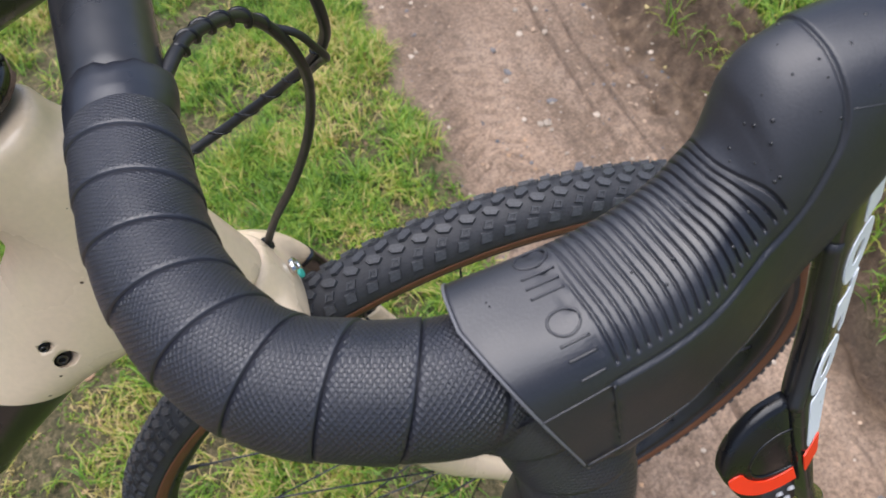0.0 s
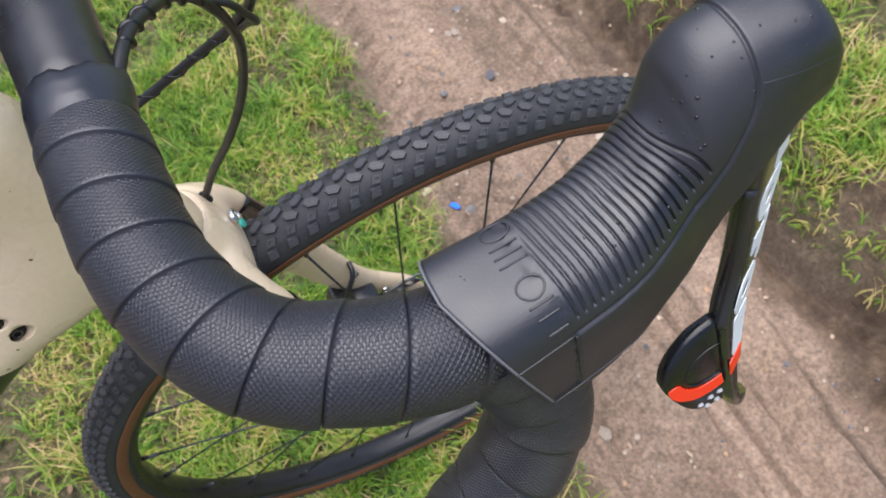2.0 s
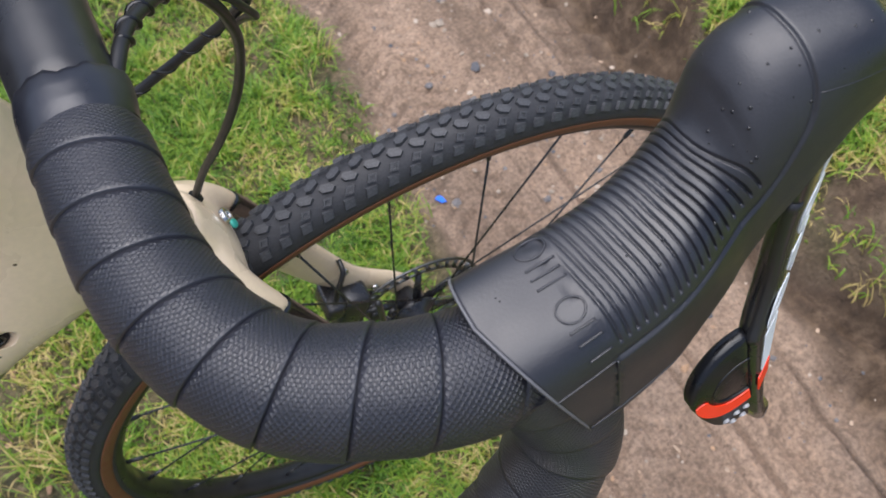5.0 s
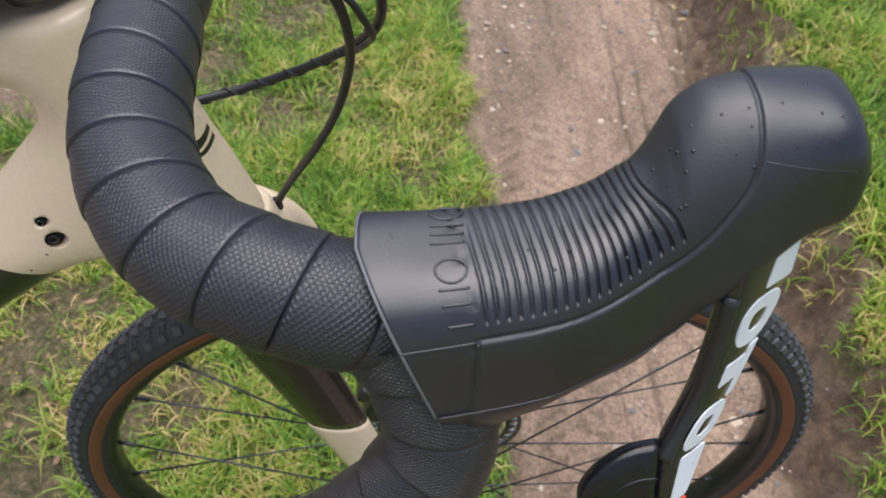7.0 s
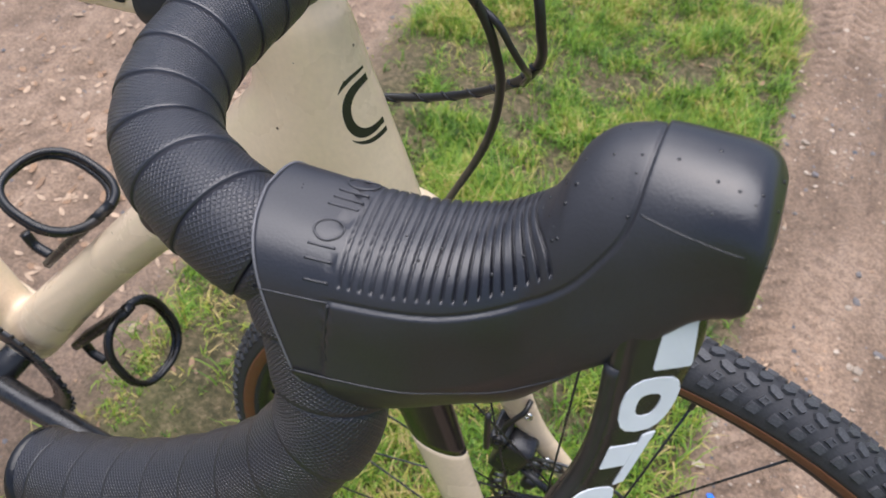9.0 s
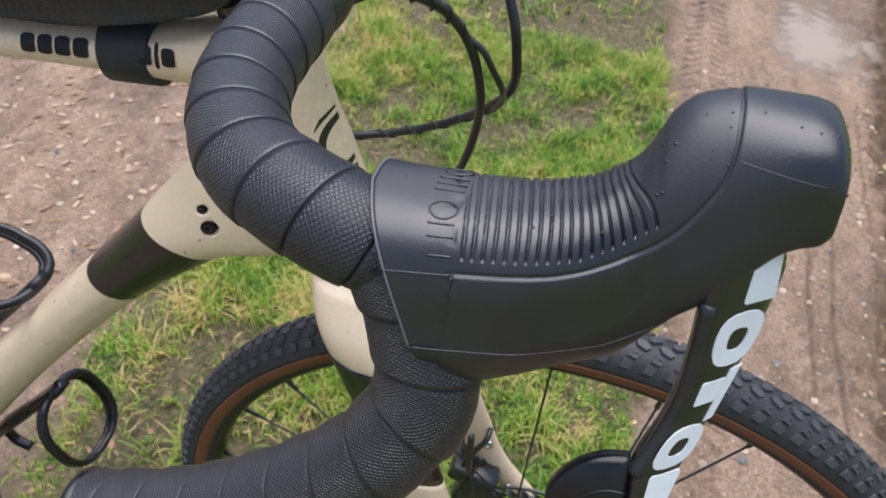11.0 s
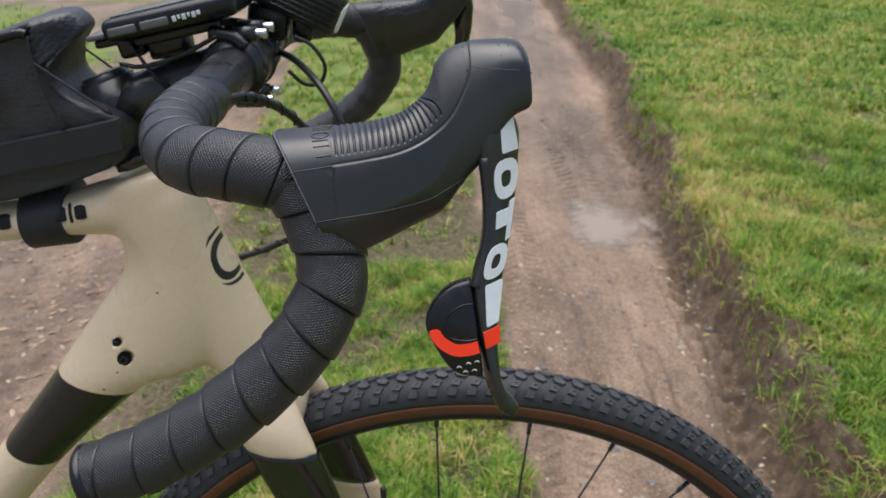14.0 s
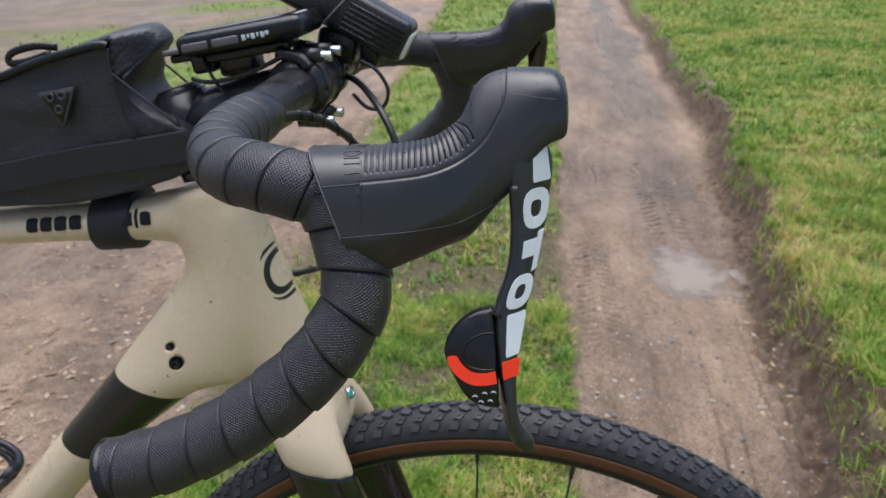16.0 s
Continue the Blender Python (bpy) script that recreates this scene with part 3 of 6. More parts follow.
def patchy(bare):
    def keep(x, y, mud, rng):
        if mud > 0.45:
            return 0.6 < mud < 0.64 and rng.random() < 0.22
        if math.hypot(x, y) < 0.03:
            return False
        n = 0.7 * noise.noise(Vector((x * 2.4, y * 2.4, 5.0))) + 0.9 * noise.noise(Vector((x * 6, y * 6, 2.0))) + 0.5 * noise.noise(Vector((x * 15, y * 15, 6.0)))
        return rng.random() < max(0.03, min(1.0, 0.75 + n * 1.3 - bare)) * (1 - mud)
    return keep


grass_patch("grass", "short patchy grass with straw-yellow blades on the middle strip", (-0.95, -0.45), (0.22, 1.7), 36000, 0.048, 0.0023, patchy(0.30), 1, M_GRASS_DRY)
grass_patch("grass", "short mossy stubble between the longer blades", (-0.9, -0.4), (0.2, 1.5), 16000, 0.016, 0.0024, patchy(0.1), 11, M_GRASS_DARK)
grass_patch("grass", "thin trodden grass further along the middle strip", (-1.4, 1.7), (0.5, 7.0), 13000, 0.05, 0.005, patchy(0.3), 2, M_GRASS_DRY)
grass_patch("grass", "lush green grass on the raised verge", (0.6, -0.5), (1.75, 3.0), 29000, 0.058, 0.0026, patchy(-0.35), 3)
def over_edge(x, y, mud, rng):
    lip = x - rut_right(y)[1]
    return 0.0 < lip < 0.16 and mud < 0.3 and noise.noise(Vector((x * 5, y * 5, 1.0))) > -0.15


grass_patch("grass", "long tufts of grass hanging over the crumbling bank", (0.62, -0.2), (1.25, 3.6), 5500, 0.080, 0.0030, over_edge, 13)
grass_patch("grass", "green meadow grass beyond the verge", (0.7, 3.0), (3.8, 9.0), 24500, 0.05, 0.0060, patchy(-0.5), 4)
grass_patch("grass", "meadow grass far along the verge", (0.9, 9.0), (5.0, 16.0), 9000, 0.06, 0.011, patchy(-0.5), 9)
grass_patch("grass", "rough grass along the track behind", (-4.5, -4.5), (4.5, -0.5), 4000, 0.06, 0.008, patchy(0.0), 7)
grass_patch("grass", "meadow grass away from the track", (1.75, -0.5), (4.0, 3.0), 6000, 0.07, 0.008, patchy(-0.4), 8)
grass_patch("grass", "rough grass beyond the far rut", (-5.0, -0.5), (-1.6, 13.0), 9000, 0.05, 0.008, patchy(0.55), 5, M_GRASS_DRY)
grass_patch("grass", "grass along the middle strip far off", (-1.9, 7.0), (0.8, 13.0), 5000, 0.06, 0.009, patchy(0.1), 6)


# ---- bicycle ----
bike = thing("bicycle", "sand-coloured gravel bicycle with black wrapped drop bars standing on the track", "bicycle")
HUB = (0.0, 0.0, 0.350)


def steer(s, off=0.0):
    """A point on the steering axis, s metres up from the hub's level, off metres ahead of it."""
    return np.array((-0.036 - 0.3256 * s + 0.9455 * off, 0.0, 0.332 + 0.9455 * s + 0.3256 * off))


# --- front wheel ---
def build_wheel(wheel):
    R0, RC = 0.3285, 0.0195
    tread, walls = [], ([], [])
    for a in np.linspace(-89, 89, 23):
        tread.append((R0 + RC * math.cos(radians(a)), RC * math.sin(radians(a))))
    tread += [(R0 + 0.6 * RC * math.cos(radians(a)), 0.8 * RC * math.sin(radians(a))) for a in np.linspace(89, -89, 9)]
    part("tyre", revolve(tread, 160, centre=HUB, closed=True), M_TYRE, wheel, "black knobbly tyre tread")
    for side in (-1, 1):
        prof = [(R0 + RC * math.cos(radians(a)) + 0.0001, side * RC * math.sin(radians(a)) * 1.004) for a in np.linspace(89, 121, 7)]
        prof += [(r, y - side * 0.002) for r, y in reversed(prof)]
        bead = [(R0 + RC * math.cos(radians(a)) + 0.0001, side * RC * math.sin(radians(a)) * 1.002) for a in np.linspace(121, 140, 5)]
        bead += [(r, y - side * 0.002) for r, y in reversed(bead)]
        part("bead", revolve(bead, 160, centre=HUB, closed=True), M_TYRE, wheel, "black tyre bead")
        part("sidewall", revolve(prof, 160, centre=HUB, closed=True), M_TAN, wheel, "tan tyre sidewall")
    rim = [(0.3165, -0.0140), (0.3175, -0.0128), (0.314, -0.0115), (0.310, 0.0), (0.314, 0.0115), (0.3175, 0.0128), (0.3165, 0.0140), (0.3125, 0.0140), (0.3090, 0.0115), (0.3070, 0.006), (0.3065, 0.0), (0.3070, -0.006), (0.3090, -0.0115), (0.3125, -0.0140)]
    part("rim", revolve(rim, 160, centre=HUB, closed=True), M_RIM, wheel, "deep matt black rim")
    hub_prof = [(0.0, -0.052), (0.010, -0.052), (0.010, -0.040), (0.022, -0.036), (0.022, -0.032), (0.013, -0.028), (0.012, 0.020), (0.023, 0.024), (0.023, 0.028), (0.017, 0.032), (0.017, 0.044), (0.010, 0.046), (0.010, 0.052), (0.0, 0.052)]
    part("hub", revolve(hub_prof, 40, centre=HUB), M_BLACK, wheel, "black front hub")
    # spokes, twelve a side, crossed
    for k in range(24):
        side = -1 if k % 2 else 1
        t = radians(15 * k + 4)
        lead = radians(62) * (1 if (k // 2) % 2 else -1)
        a = np.array((0.0215 * math.cos(t + lead), side * (0.034 if side < 0 else 0.026), 0.0215 * math.sin(t + lead))) + HUB
        b = np.array((0.3080 * math.cos(t), side * 0.002, 0.3080 * math.sin(t))) + HUB
        sp = part("spoke", tube([a, a + (b - a) * 0.5, b], 0.0010, 8), M_BLACK, wheel)
        part("nipple", tube([b + (a - b) * 0.055, b + (a - b) * 0.05, b + (b - a) * 0.004], [0.0014, 0.0020, 0.0020], 8), M_BLACK, sp)
    # tread blocks
    def block(outline, base, top, inset):
        o = np.array(outline)
        c = o.mean(0)
        rings = [[(p[0], p[1], base) for p in o], [(c[0] + 0.86 * (p[0] - c[0]), c[1] + 0.86 * (p[1] - c[1]), top) for p in o]]
        v = rings[0] + rings[1]
        n = len(o)
        f = grid_faces(2, n)
        if inset:
            v += [(c[0] + 0.5 * (p[0] - c[0]), c[1] + 0.5 * (p[1] - c[1]), top) for p in o]
            v += [(c[0] + 0.42 * (p[0] - c[0]), c[1] + 0.42 * (p[1] - c[1]), top - 0.0009) for p in o]
            f += [tuple(q + n for q in g) for g in grid_faces(2, n)] + [tuple(q + 2 * n for q in g) for g in grid_faces(2, n)]
            f.append(tuple(range(3 * n, 4 * n)))
        else:
            f.append(tuple(range(n, 2 * n)))
        return v, f
    diamond = block([(-0.0050, -0.0020), (0.0017, -0.0032), (0.0050, 0.0020), (-0.0017, 0.0032)], -0.0008, 0.0024, True)
    chevron = block([(-0.0060, -0.0010), (-0.0030, -0.0036), (0.0043, -0.0030), (0.0063, 0.0010), (0.0031, 0.0034), (-0.0044, 0.0028)], -0.0008, 0.0028, False)
    lug = block([(-0.0052, -0.0026), (0.0029, -0.0036), (0.0052, 0.0030), (-0.0030, 0.0036)], -0.0008, 0.0028, False)
    mesh = {k: mesh_of("tread_block", v, f, M_TREAD, smooth=False) for k, (v, f) in dict(d=diamond, c=chevron, l=lug).items()}
    raw = dict(d=diamond, c=chevron, l=lug)
    rest = []
    N = 134
    count = 0
    for i in range(N):
        for kind, shift, ang in (("c", 0.0, 10), ("c", 0.5, -10), ("d", 0.25, 33), ("d", 0.75, -33), ("l", 0.5, 54), ("l", 0.0, -54)):
            t = 2 * math.pi * (i + shift) / N
            a = radians(ang)
            r = R0 + (RC - 0.0006) * math.cos(a)
            out = Vector((math.cos(a) * math.cos(t), math.sin(a), math.cos(a) * math.sin(t)))
            along = Vector((-math.sin(t), 0, math.cos(t)))
            spot = Vector(HUB) + Vector((r * math.cos(t), (RC - 0.0006) * math.sin(a), r * math.sin(t)))
            m = axis_frame(spot, along, out)
            if kind == "c":
                m = m @ pose(0, 0, 0, 0, 0, 24 if ang > 0 else -24 + 180)
            if count < 300 and radians(12) < t < radians(140) and ang < 40:
                piece("tread_block", mesh[kind], wheel, place=m)
                count += 1
            else:
                rest.append(moved(raw[kind], m))
    ob = part("tread", join(*rest), M_TREAD, wheel, "remaining small tread blocks", smooth=False)
    tagged(ob, kind="stuff")


wheel = tagged(new("front_wheel"), "front wheel with knobbly tan-wall tyre")
wheel.parent = bike
build_wheel(wheel)


def build_rotor():
    c = (0, 0.034, 0.350)
    items = []
    # ring with slots: built of bars between two thin rings
    for r0, r1 in ((0.0765, 0.080), (0.064, 0.067)):
        items.append(revolve([(r0, 0), (r1, 0), (r1, 0.0018), (r0, 0.0018)], 120, centre=c, closed=True))
    for k in range(36):
        t = 2 * math.pi * k / 36
        a = Vector((0.0665 * math.cos(t), 0.0009, 0.0665 * math.sin(t))) + Vector(c)
        b = Vector((0.0768 * math.cos(t + 0.09), 0.0009, 0.0768 * math.sin(t + 0.09))) + Vector(c)
        items.append(tube([a, b], 0.0022, 6))
    part("brake_disc", join(*items), M_DISC, wheel, "slotted steel brake disc")
    for k in range(6):
        t = 2 * math.pi * k / 6
        a = Vector((0.014 * math.cos(t), 0.0, 0.014 * math.sin(t))) + Vector(c)
        b = Vector((0.065 * math.cos(t + 0.35), 0.0, 0.065 * math.sin(t + 0.35))) + Vector(c)
        part("carrier_arm", tube([a, b], [0.005, 0.003], 8), M_BLACK, wheel, "black disc carrier arm")


build_rotor()

# --- frame: tubes blended into one moulded shell ---
def ellipse_ring(c, u, v, a, b, n=28, power=1.0):
    c, u, v = (np.array(q, float) for q in (c, u, v))
    return [tuple(c + a * math.cos(t) * u + b * math.copysign(abs(math.sin(t)) ** power, math.sin(t)) * v) for t in np.linspace(0, 2 * math.pi, n, endpoint=False)]


def shell(stations):
    """Loft of ellipses: (x, z, half depth across the tube in the side plane, half width in y); the sections stand square to the line."""
    pts = np.array([(s[0], 0.0, s[1]) for s in stations])
    tan = np.gradient(pts, axis=0)
    rings = []
    for p, t, s in zip(pts, tan, stations):
        t = t / np.linalg.norm(t)
        rings.append(ellipse_ring(p, (-t[2], 0, t[0]), (0, 1, 0), s[2], s[3]))
    return loft(rings)


def smooth_stations(stations, steps=6):
    return [tuple(q) for q in spline(stations, steps)]


def shell_edges(rows, steps=8):
    """Loft through pairs of front and rear edge points (x, z) with half widths."""
    rings = []
    for fx, fz, rx, rz, w in spline(rows, steps):
        c = ((fx + rx) / 2, 0.0, (fz + rz) / 2)
        rings.append(ellipse_ring(c, ((fx - rx) / 2, 0, (fz - rz) / 2), (0, 1, 0), 1.0, w, 40, 0.8))
    return loft(rings)


head = shell(smooth_stations([(*steer(0.414)[[0, 2]], 0.0295, 0.0275), (*steer(0.45)[[0, 2]], 0.0295, 0.0270), (*steer(0.50)[[0, 2]], 0.028, 0.0255), (*steer(0.56)[[0, 2]], 0.0275, 0.0245)]))
down = shell_edges([(-0.2035, 0.889, -0.2565, 0.874, 0.0245), (-0.194, 0.860, -0.2600, 0.846, 0.0245), (-0.181, 0.832, -0.2520, 0.824, 0.0250), (-0.169, 0.806, -0.2570, 0.803, 0.0265), (-0.165, 0.772, -0.2790, 0.775, 0.0290), (-0.196, 0.724, -0.3010, 0.748, 0.0310), (-0.243, 0.708, -0.3200, 0.724, 0.0315), (-0.2775, 0.684, -0.3340, 0.7065, 0.0300), (-0.3475, 0.6185, -0.3895, 0.6415, 0.0290), (-0.47, 0.475, -0.512, 0.502, 0.0290), (-0.61, 0.29, -0.665, 0.33, 0.0340)])
top = shell(smooth_stations([(-0.222, 0.858, 0.024, 0.021), (-0.262, 0.853, 0.0205, 0.0215), (-0.300, 0.848, 0.0160, 0.0215), (-0.410, 0.836, 0.0142, 0.021), (-0.60, 0.808, 0.0145, 0.020), (-0.735, 0.785, 0.0145, 0.019)]))
seat = shell(smooth_stations([(-0.640, 0.300, 0.02, 0.03), (-0.69, 0.50, 0.018, 0.018), (-0.755, 0.83, 0.017, 0.017)]))
frame_mesh = mesh_of("frame", *join(head, down, top, seat), M_FRAME)
frame_ob = piece("frame", frame_mesh, bike, "sand-coloured moulded carbon frame with a gloss black band and fly specks")
frame_ob.location = (0.0, -0.007, 0.0)
rm = frame_ob.modifiers.new("remesh", "REMESH")
rm.mode, rm.voxel_size, rm.use_smooth_shade = "VOXEL", 0.0032, True
sm = frame_ob.modifiers.new("smooth", "SMOOTH")
sm.factor, sm.iterations = 0.5, 22


def disc(name, centre, normal, radius, thick, mat, parent, label="", inner=0.0, segs=24):
    n = Vector(normal).normalized()
    m = axis_frame(centre, n.orthogonal(), n)
    if inner:
        v, f = [], []
        a = np.linspace(0, 2 * math.pi, segs, endpoint=False)
        for r, z in ((inner, -thick), (inner, thick * 0.6), (inner + 0.2 * (radius - inner), thick), (radius - 0.2 * (radius - inner), thick), (radius, thick * 0.5), (radius, -thick)):
            v += [(r * math.cos(t), r * math.sin(t), z) for t in a]
        f = grid_faces(6, segs)
        return part(name, moved((v, f), m), mat, parent, label)
    v = []
    for r, z in ((radius, -thick), (radius, thick * 0.5), (radius * 0.85, thick), (radius * 0.3, thick)):
        v += [(r * math.cos(t), r * math.sin(t), z) for t in np.linspace(0, 2 * math.pi, segs, endpoint=False)]
    f = grid_faces(4, segs) + [tuple(range(3 * segs, 4 * segs))]
    return part(name, moved((v, f), m), mat, parent, label)


def drill(ob, holes):
    """Cuts slanting round holes into a moulded shell: (x, z, radius)."""
    cutters = []
    for x, z, r in holes:
        d = np.array((-0.7, 1.0, -0.7))
        c = np.array((x, -0.036, z))
        cut = new("cutter", mesh_of("cutter", *tube([c - 0.012 * d, c + 0.007 * d], r, 28), M_CREAM, smooth=False))
        m = ob.modifiers.new("hole", "BOOLEAN")
        m.object, m.operation, m.solver = cut, "DIFFERENCE", "EXACT"
        cutters.append(cut)
    bpy.context.view_layer.update()
    me = bpy.data.meshes.new_from_object(ob.evaluated_get(bpy.context.evaluated_depsgraph_get()))
    ob.modifiers.clear()
    ob.data = me
    for cut in cutters:
        bpy.data.objects.remove(cut)


HOLES = ((-0.2575, 0.7405, 0.0056), (-0.2605, 0.7550, 0.0034))
drill(frame_ob, HOLES)
for x, z, r in HOLES:
    # black disc paints the shade at the bottom of each hole
    disc("hole_shade", (x - 0.0036, -0.0245, z - 0.0036), (0.25, -1, 0.25), r * 0.96, 0.0012, M_INK, frame_ob, "black disc painting the shade inside a threaded boss hole")
    disc("hex_socket", (x - 0.0033, -0.0262, z - 0.0033), (0.25, -1, 0.25), r * 0.6, 0.0010, M_GLOSS, frame_ob, "recessed black bolt", inner=r * 0.3)

# headset cap, spacers
cap = part("headset_cap", tube([steer(0.588), steer(0.594), steer(0.600)], [0.0235, 0.0235, 0.021], 32, up=(0, 1, 0)), M_GLOSS, bike, "black headset cap")
for k in range(3):
    a, b = 0.598 + 0.018 * k, 0.6159 + 0.018 * k
    part("steerer_spacer", tube([steer(a), steer(a + 0.0006), steer(b - 0.0006), steer(b)], [0.0167, 0.0172, 0.0172, 0.0167], 32, up=(0, 1, 0)), M_BLACK, bike, "black steerer spacer ring")

# --- fork ---
fork_ob = tagged(new("fork"), "sand-coloured carbon fork with black bands")
fork_ob.parent = bike
crown_rings = []
for s, a, b in ((0.412, 0.0292, 0.0275), (0.406, 0.0300, 0.0290), (0.390, 0.0300, 0.0340), (0.372, 0.0290, 0.0440), (0.355, 0.0255, 0.0520), (0.344, 0.018, 0.0500)):
    crown_rings.append(ellipse_ring(steer(s), (0.9455, 0, 0.3256), (0, 1, 0), a, b, 36))


def fork_leg(side, z0, z1, grow=0.0):
    """Rings of a blade between two shares of its length, 0 at the crown and 1 at the axle."""
    ctrl = [(steer(0.400)[0], side * 0.020, steer(0.400)[2], 0.026, 0.020), (steer(0.370)[0] + 0.001, side * 0.038, steer(0.370)[2], 0.0270, 0.018), (steer(0.335)[0] + 0.004, side * 0.0455, steer(0.335)[2], 0.0262, 0.0135), (steer(0.27)[0] + 0.006, side * 0.050, steer(0.27)[2], 0.0235, 0.0115), (steer(0.19)[0] + 0.008, side * 0.0545, steer(0.19)[2], 0.0200, 0.0100), (steer(0.11)[0] + 0.014, side * 0.058, steer(0.11)[2], 0.0175, 0.0095), (-0.010, side * 0.060, 0.372, 0.015, 0.009), (0.004, side * 0.060, 0.340, 0.012, 0.008)]
    rows = spline(ctrl, 12)
    n = len(rows) - 1
    rings = []
    for p in rows[int(z0 * n) : int(z1 * n) + 1]:
        # joints between the colours run down towards the front
        rings.append(ellipse_ring(p[:3], (0.9455 + 0.163, 0, 0.3256 - 0.473), (0, 1, 0), p[3] + grow, p[4] + grow, 28))
    return loft(rings)


crown_ob = part("fork_crown", join(loft(crown_rings), fork_leg(-1, 0, 0.265), fork_leg(1, 0, 0.265)), M_CREAM, fork_ob, "sand-coloured fork crown with a cable port")
rm = crown_ob.modifiers.new("remesh", "REMESH")
rm.mode, rm.voxel_size, rm.use_smooth_shade = "VOXEL", 0.0026, True
sm = crown_ob.modifiers.new("smooth", "SMOOTH")
sm.factor, sm.iterations = 0.5, 20
for side in (-1, 1):
    part("blade_band", fork_leg(side, 0.255, 0.51), M_GLOSS, fork_ob, "gloss black fork blade section")
    part("fork_blade", fork_leg(side, 0.51, 1.0), M_CREAM, fork_ob, "sand-coloured lower fork blade")
disc("cable_port", (-0.1395, 0.0145, 0.7165), (0.75, 0.15, 0.62), 0.0048, 0.0010, M_INK, fork_ob, "dark cable port")
disc("crown_bolt", (-0.1285, 0.004, 0.700), (0.9, 0, 0.45), 0.0055, 0.0015, M_STEEL, fork_ob, "silver crown bolt", inner=0.0025)
disc("paint_spot", (-0.1262, -0.0060, 0.7040), (0.85, -0.2, 0.5), 0.0030, 0.0008, M_TEAL, fork_ob, "small teal paint spot")
for z, x in ((0.462, -0.061), (0.40, -0.035)):
    disc("mount_bolt", (x + 0.004, 0.0475, z), (0.1, -1, 0.1), 0.0045, 0.001, M_STEEL, fork_ob, "steel mount bolt", inner=0.002)

disc("mount_bolt", (-0.0550, -0.0665, 0.608), (0.15, -1, 0.1), 0.0042, 0.0012, M_INK, fork_ob, "black mount bolt", inner=0.0018)
part("hose_clip", tube(spline([(-0.0645, -0.0645, 0.6340), (-0.0640, -0.0662, 0.6320), (-0.0632, -0.0662, 0.6130), (-0.0622, -0.0655, 0.5930)], 6), 0.0024, 10), M_HOSE, fork_ob, "short black hose clip")

# brake caliper on the far blade
caliper = part("brake_caliper", join(
    moved(rounded_box(0.030, 0.026, 0.055, 0.006), pose(-0.062, 0.040, 0.405, 0, 18, 0)),
    moved(rounded_box(0.018, 0.034, 0.020, 0.004), pose(-0.078, 0.042, 0.432, 0, 18, 0)),
    moved(rounded_box(0.014, 0.030, 0.018, 0.004), pose(-0.040, 0.044, 0.372, 0, 18, 0))), M_BLACK, bike, "black hydraulic brake caliper")
part("brake_hose", tube(spline([(-0.058, 0.052, 0.482), (-0.060, 0.040, 0.478), (-0.070, 0.034, 0.462), (-0.074, 0.034, 0.444), (-0.074, 0.036, 0.430)], 6), 0.0026, 10), M_HOSE, caliper, "short black brake hose")

# --- handlebar ---
bar_ob = tagged(new("handlebar"), "black flared drop handlebar wrapped in textured tape")
bar_ob.parent = bike
BAR_X, BAR_Z = -0.152, 0.955
part("bar_top", tube([(BAR_X, y, BAR_Z) for y in (-0.125, -0.10, -0.07, -0.045, 0, 0.045, 0.07, 0.10, 0.125)], [0.0135, 0.0145, 0.0155, 0.0159, 0.0159, 0.0159, 0.0155, 0.0145, 0.0135], 32), M_BLACK, bar_ob, "bare satin black handlebar centre")

BAR = [(-0.152, -0.100, 0.955), (-0.152, -0.145, 0.955), (-0.150, -0.170, 0.954), (-0.143, -0.1915, 0.953), (-0.1305, -0.2085, 0.952), (-0.112, -0.2190, 0.952), (-0.094, -0.2240, 0.9500), (-0.076, -0.2235, 0.9460), (-0.058, -0.2210, 0.9440)]
DROP = [(-0.0800, -0.2235, 0.9480), (-0.0780, -0.2250, 0.9425), (-0.0725, -0.2285, 0.9320), (-0.0665, -0.2340, 0.9160), (-0.0660, -0.2392, 0.9000), (-0.0760, -0.2460, 0.8810), (-0.0890, -0.2500, 0.8660), (-0.1055, -0.2540, 0.8520), (-0.1265, -0.2580, 0.8375), (-0.1545, -0.2620, 0.8235), (-0.182, -0.2645, 0.8140)]


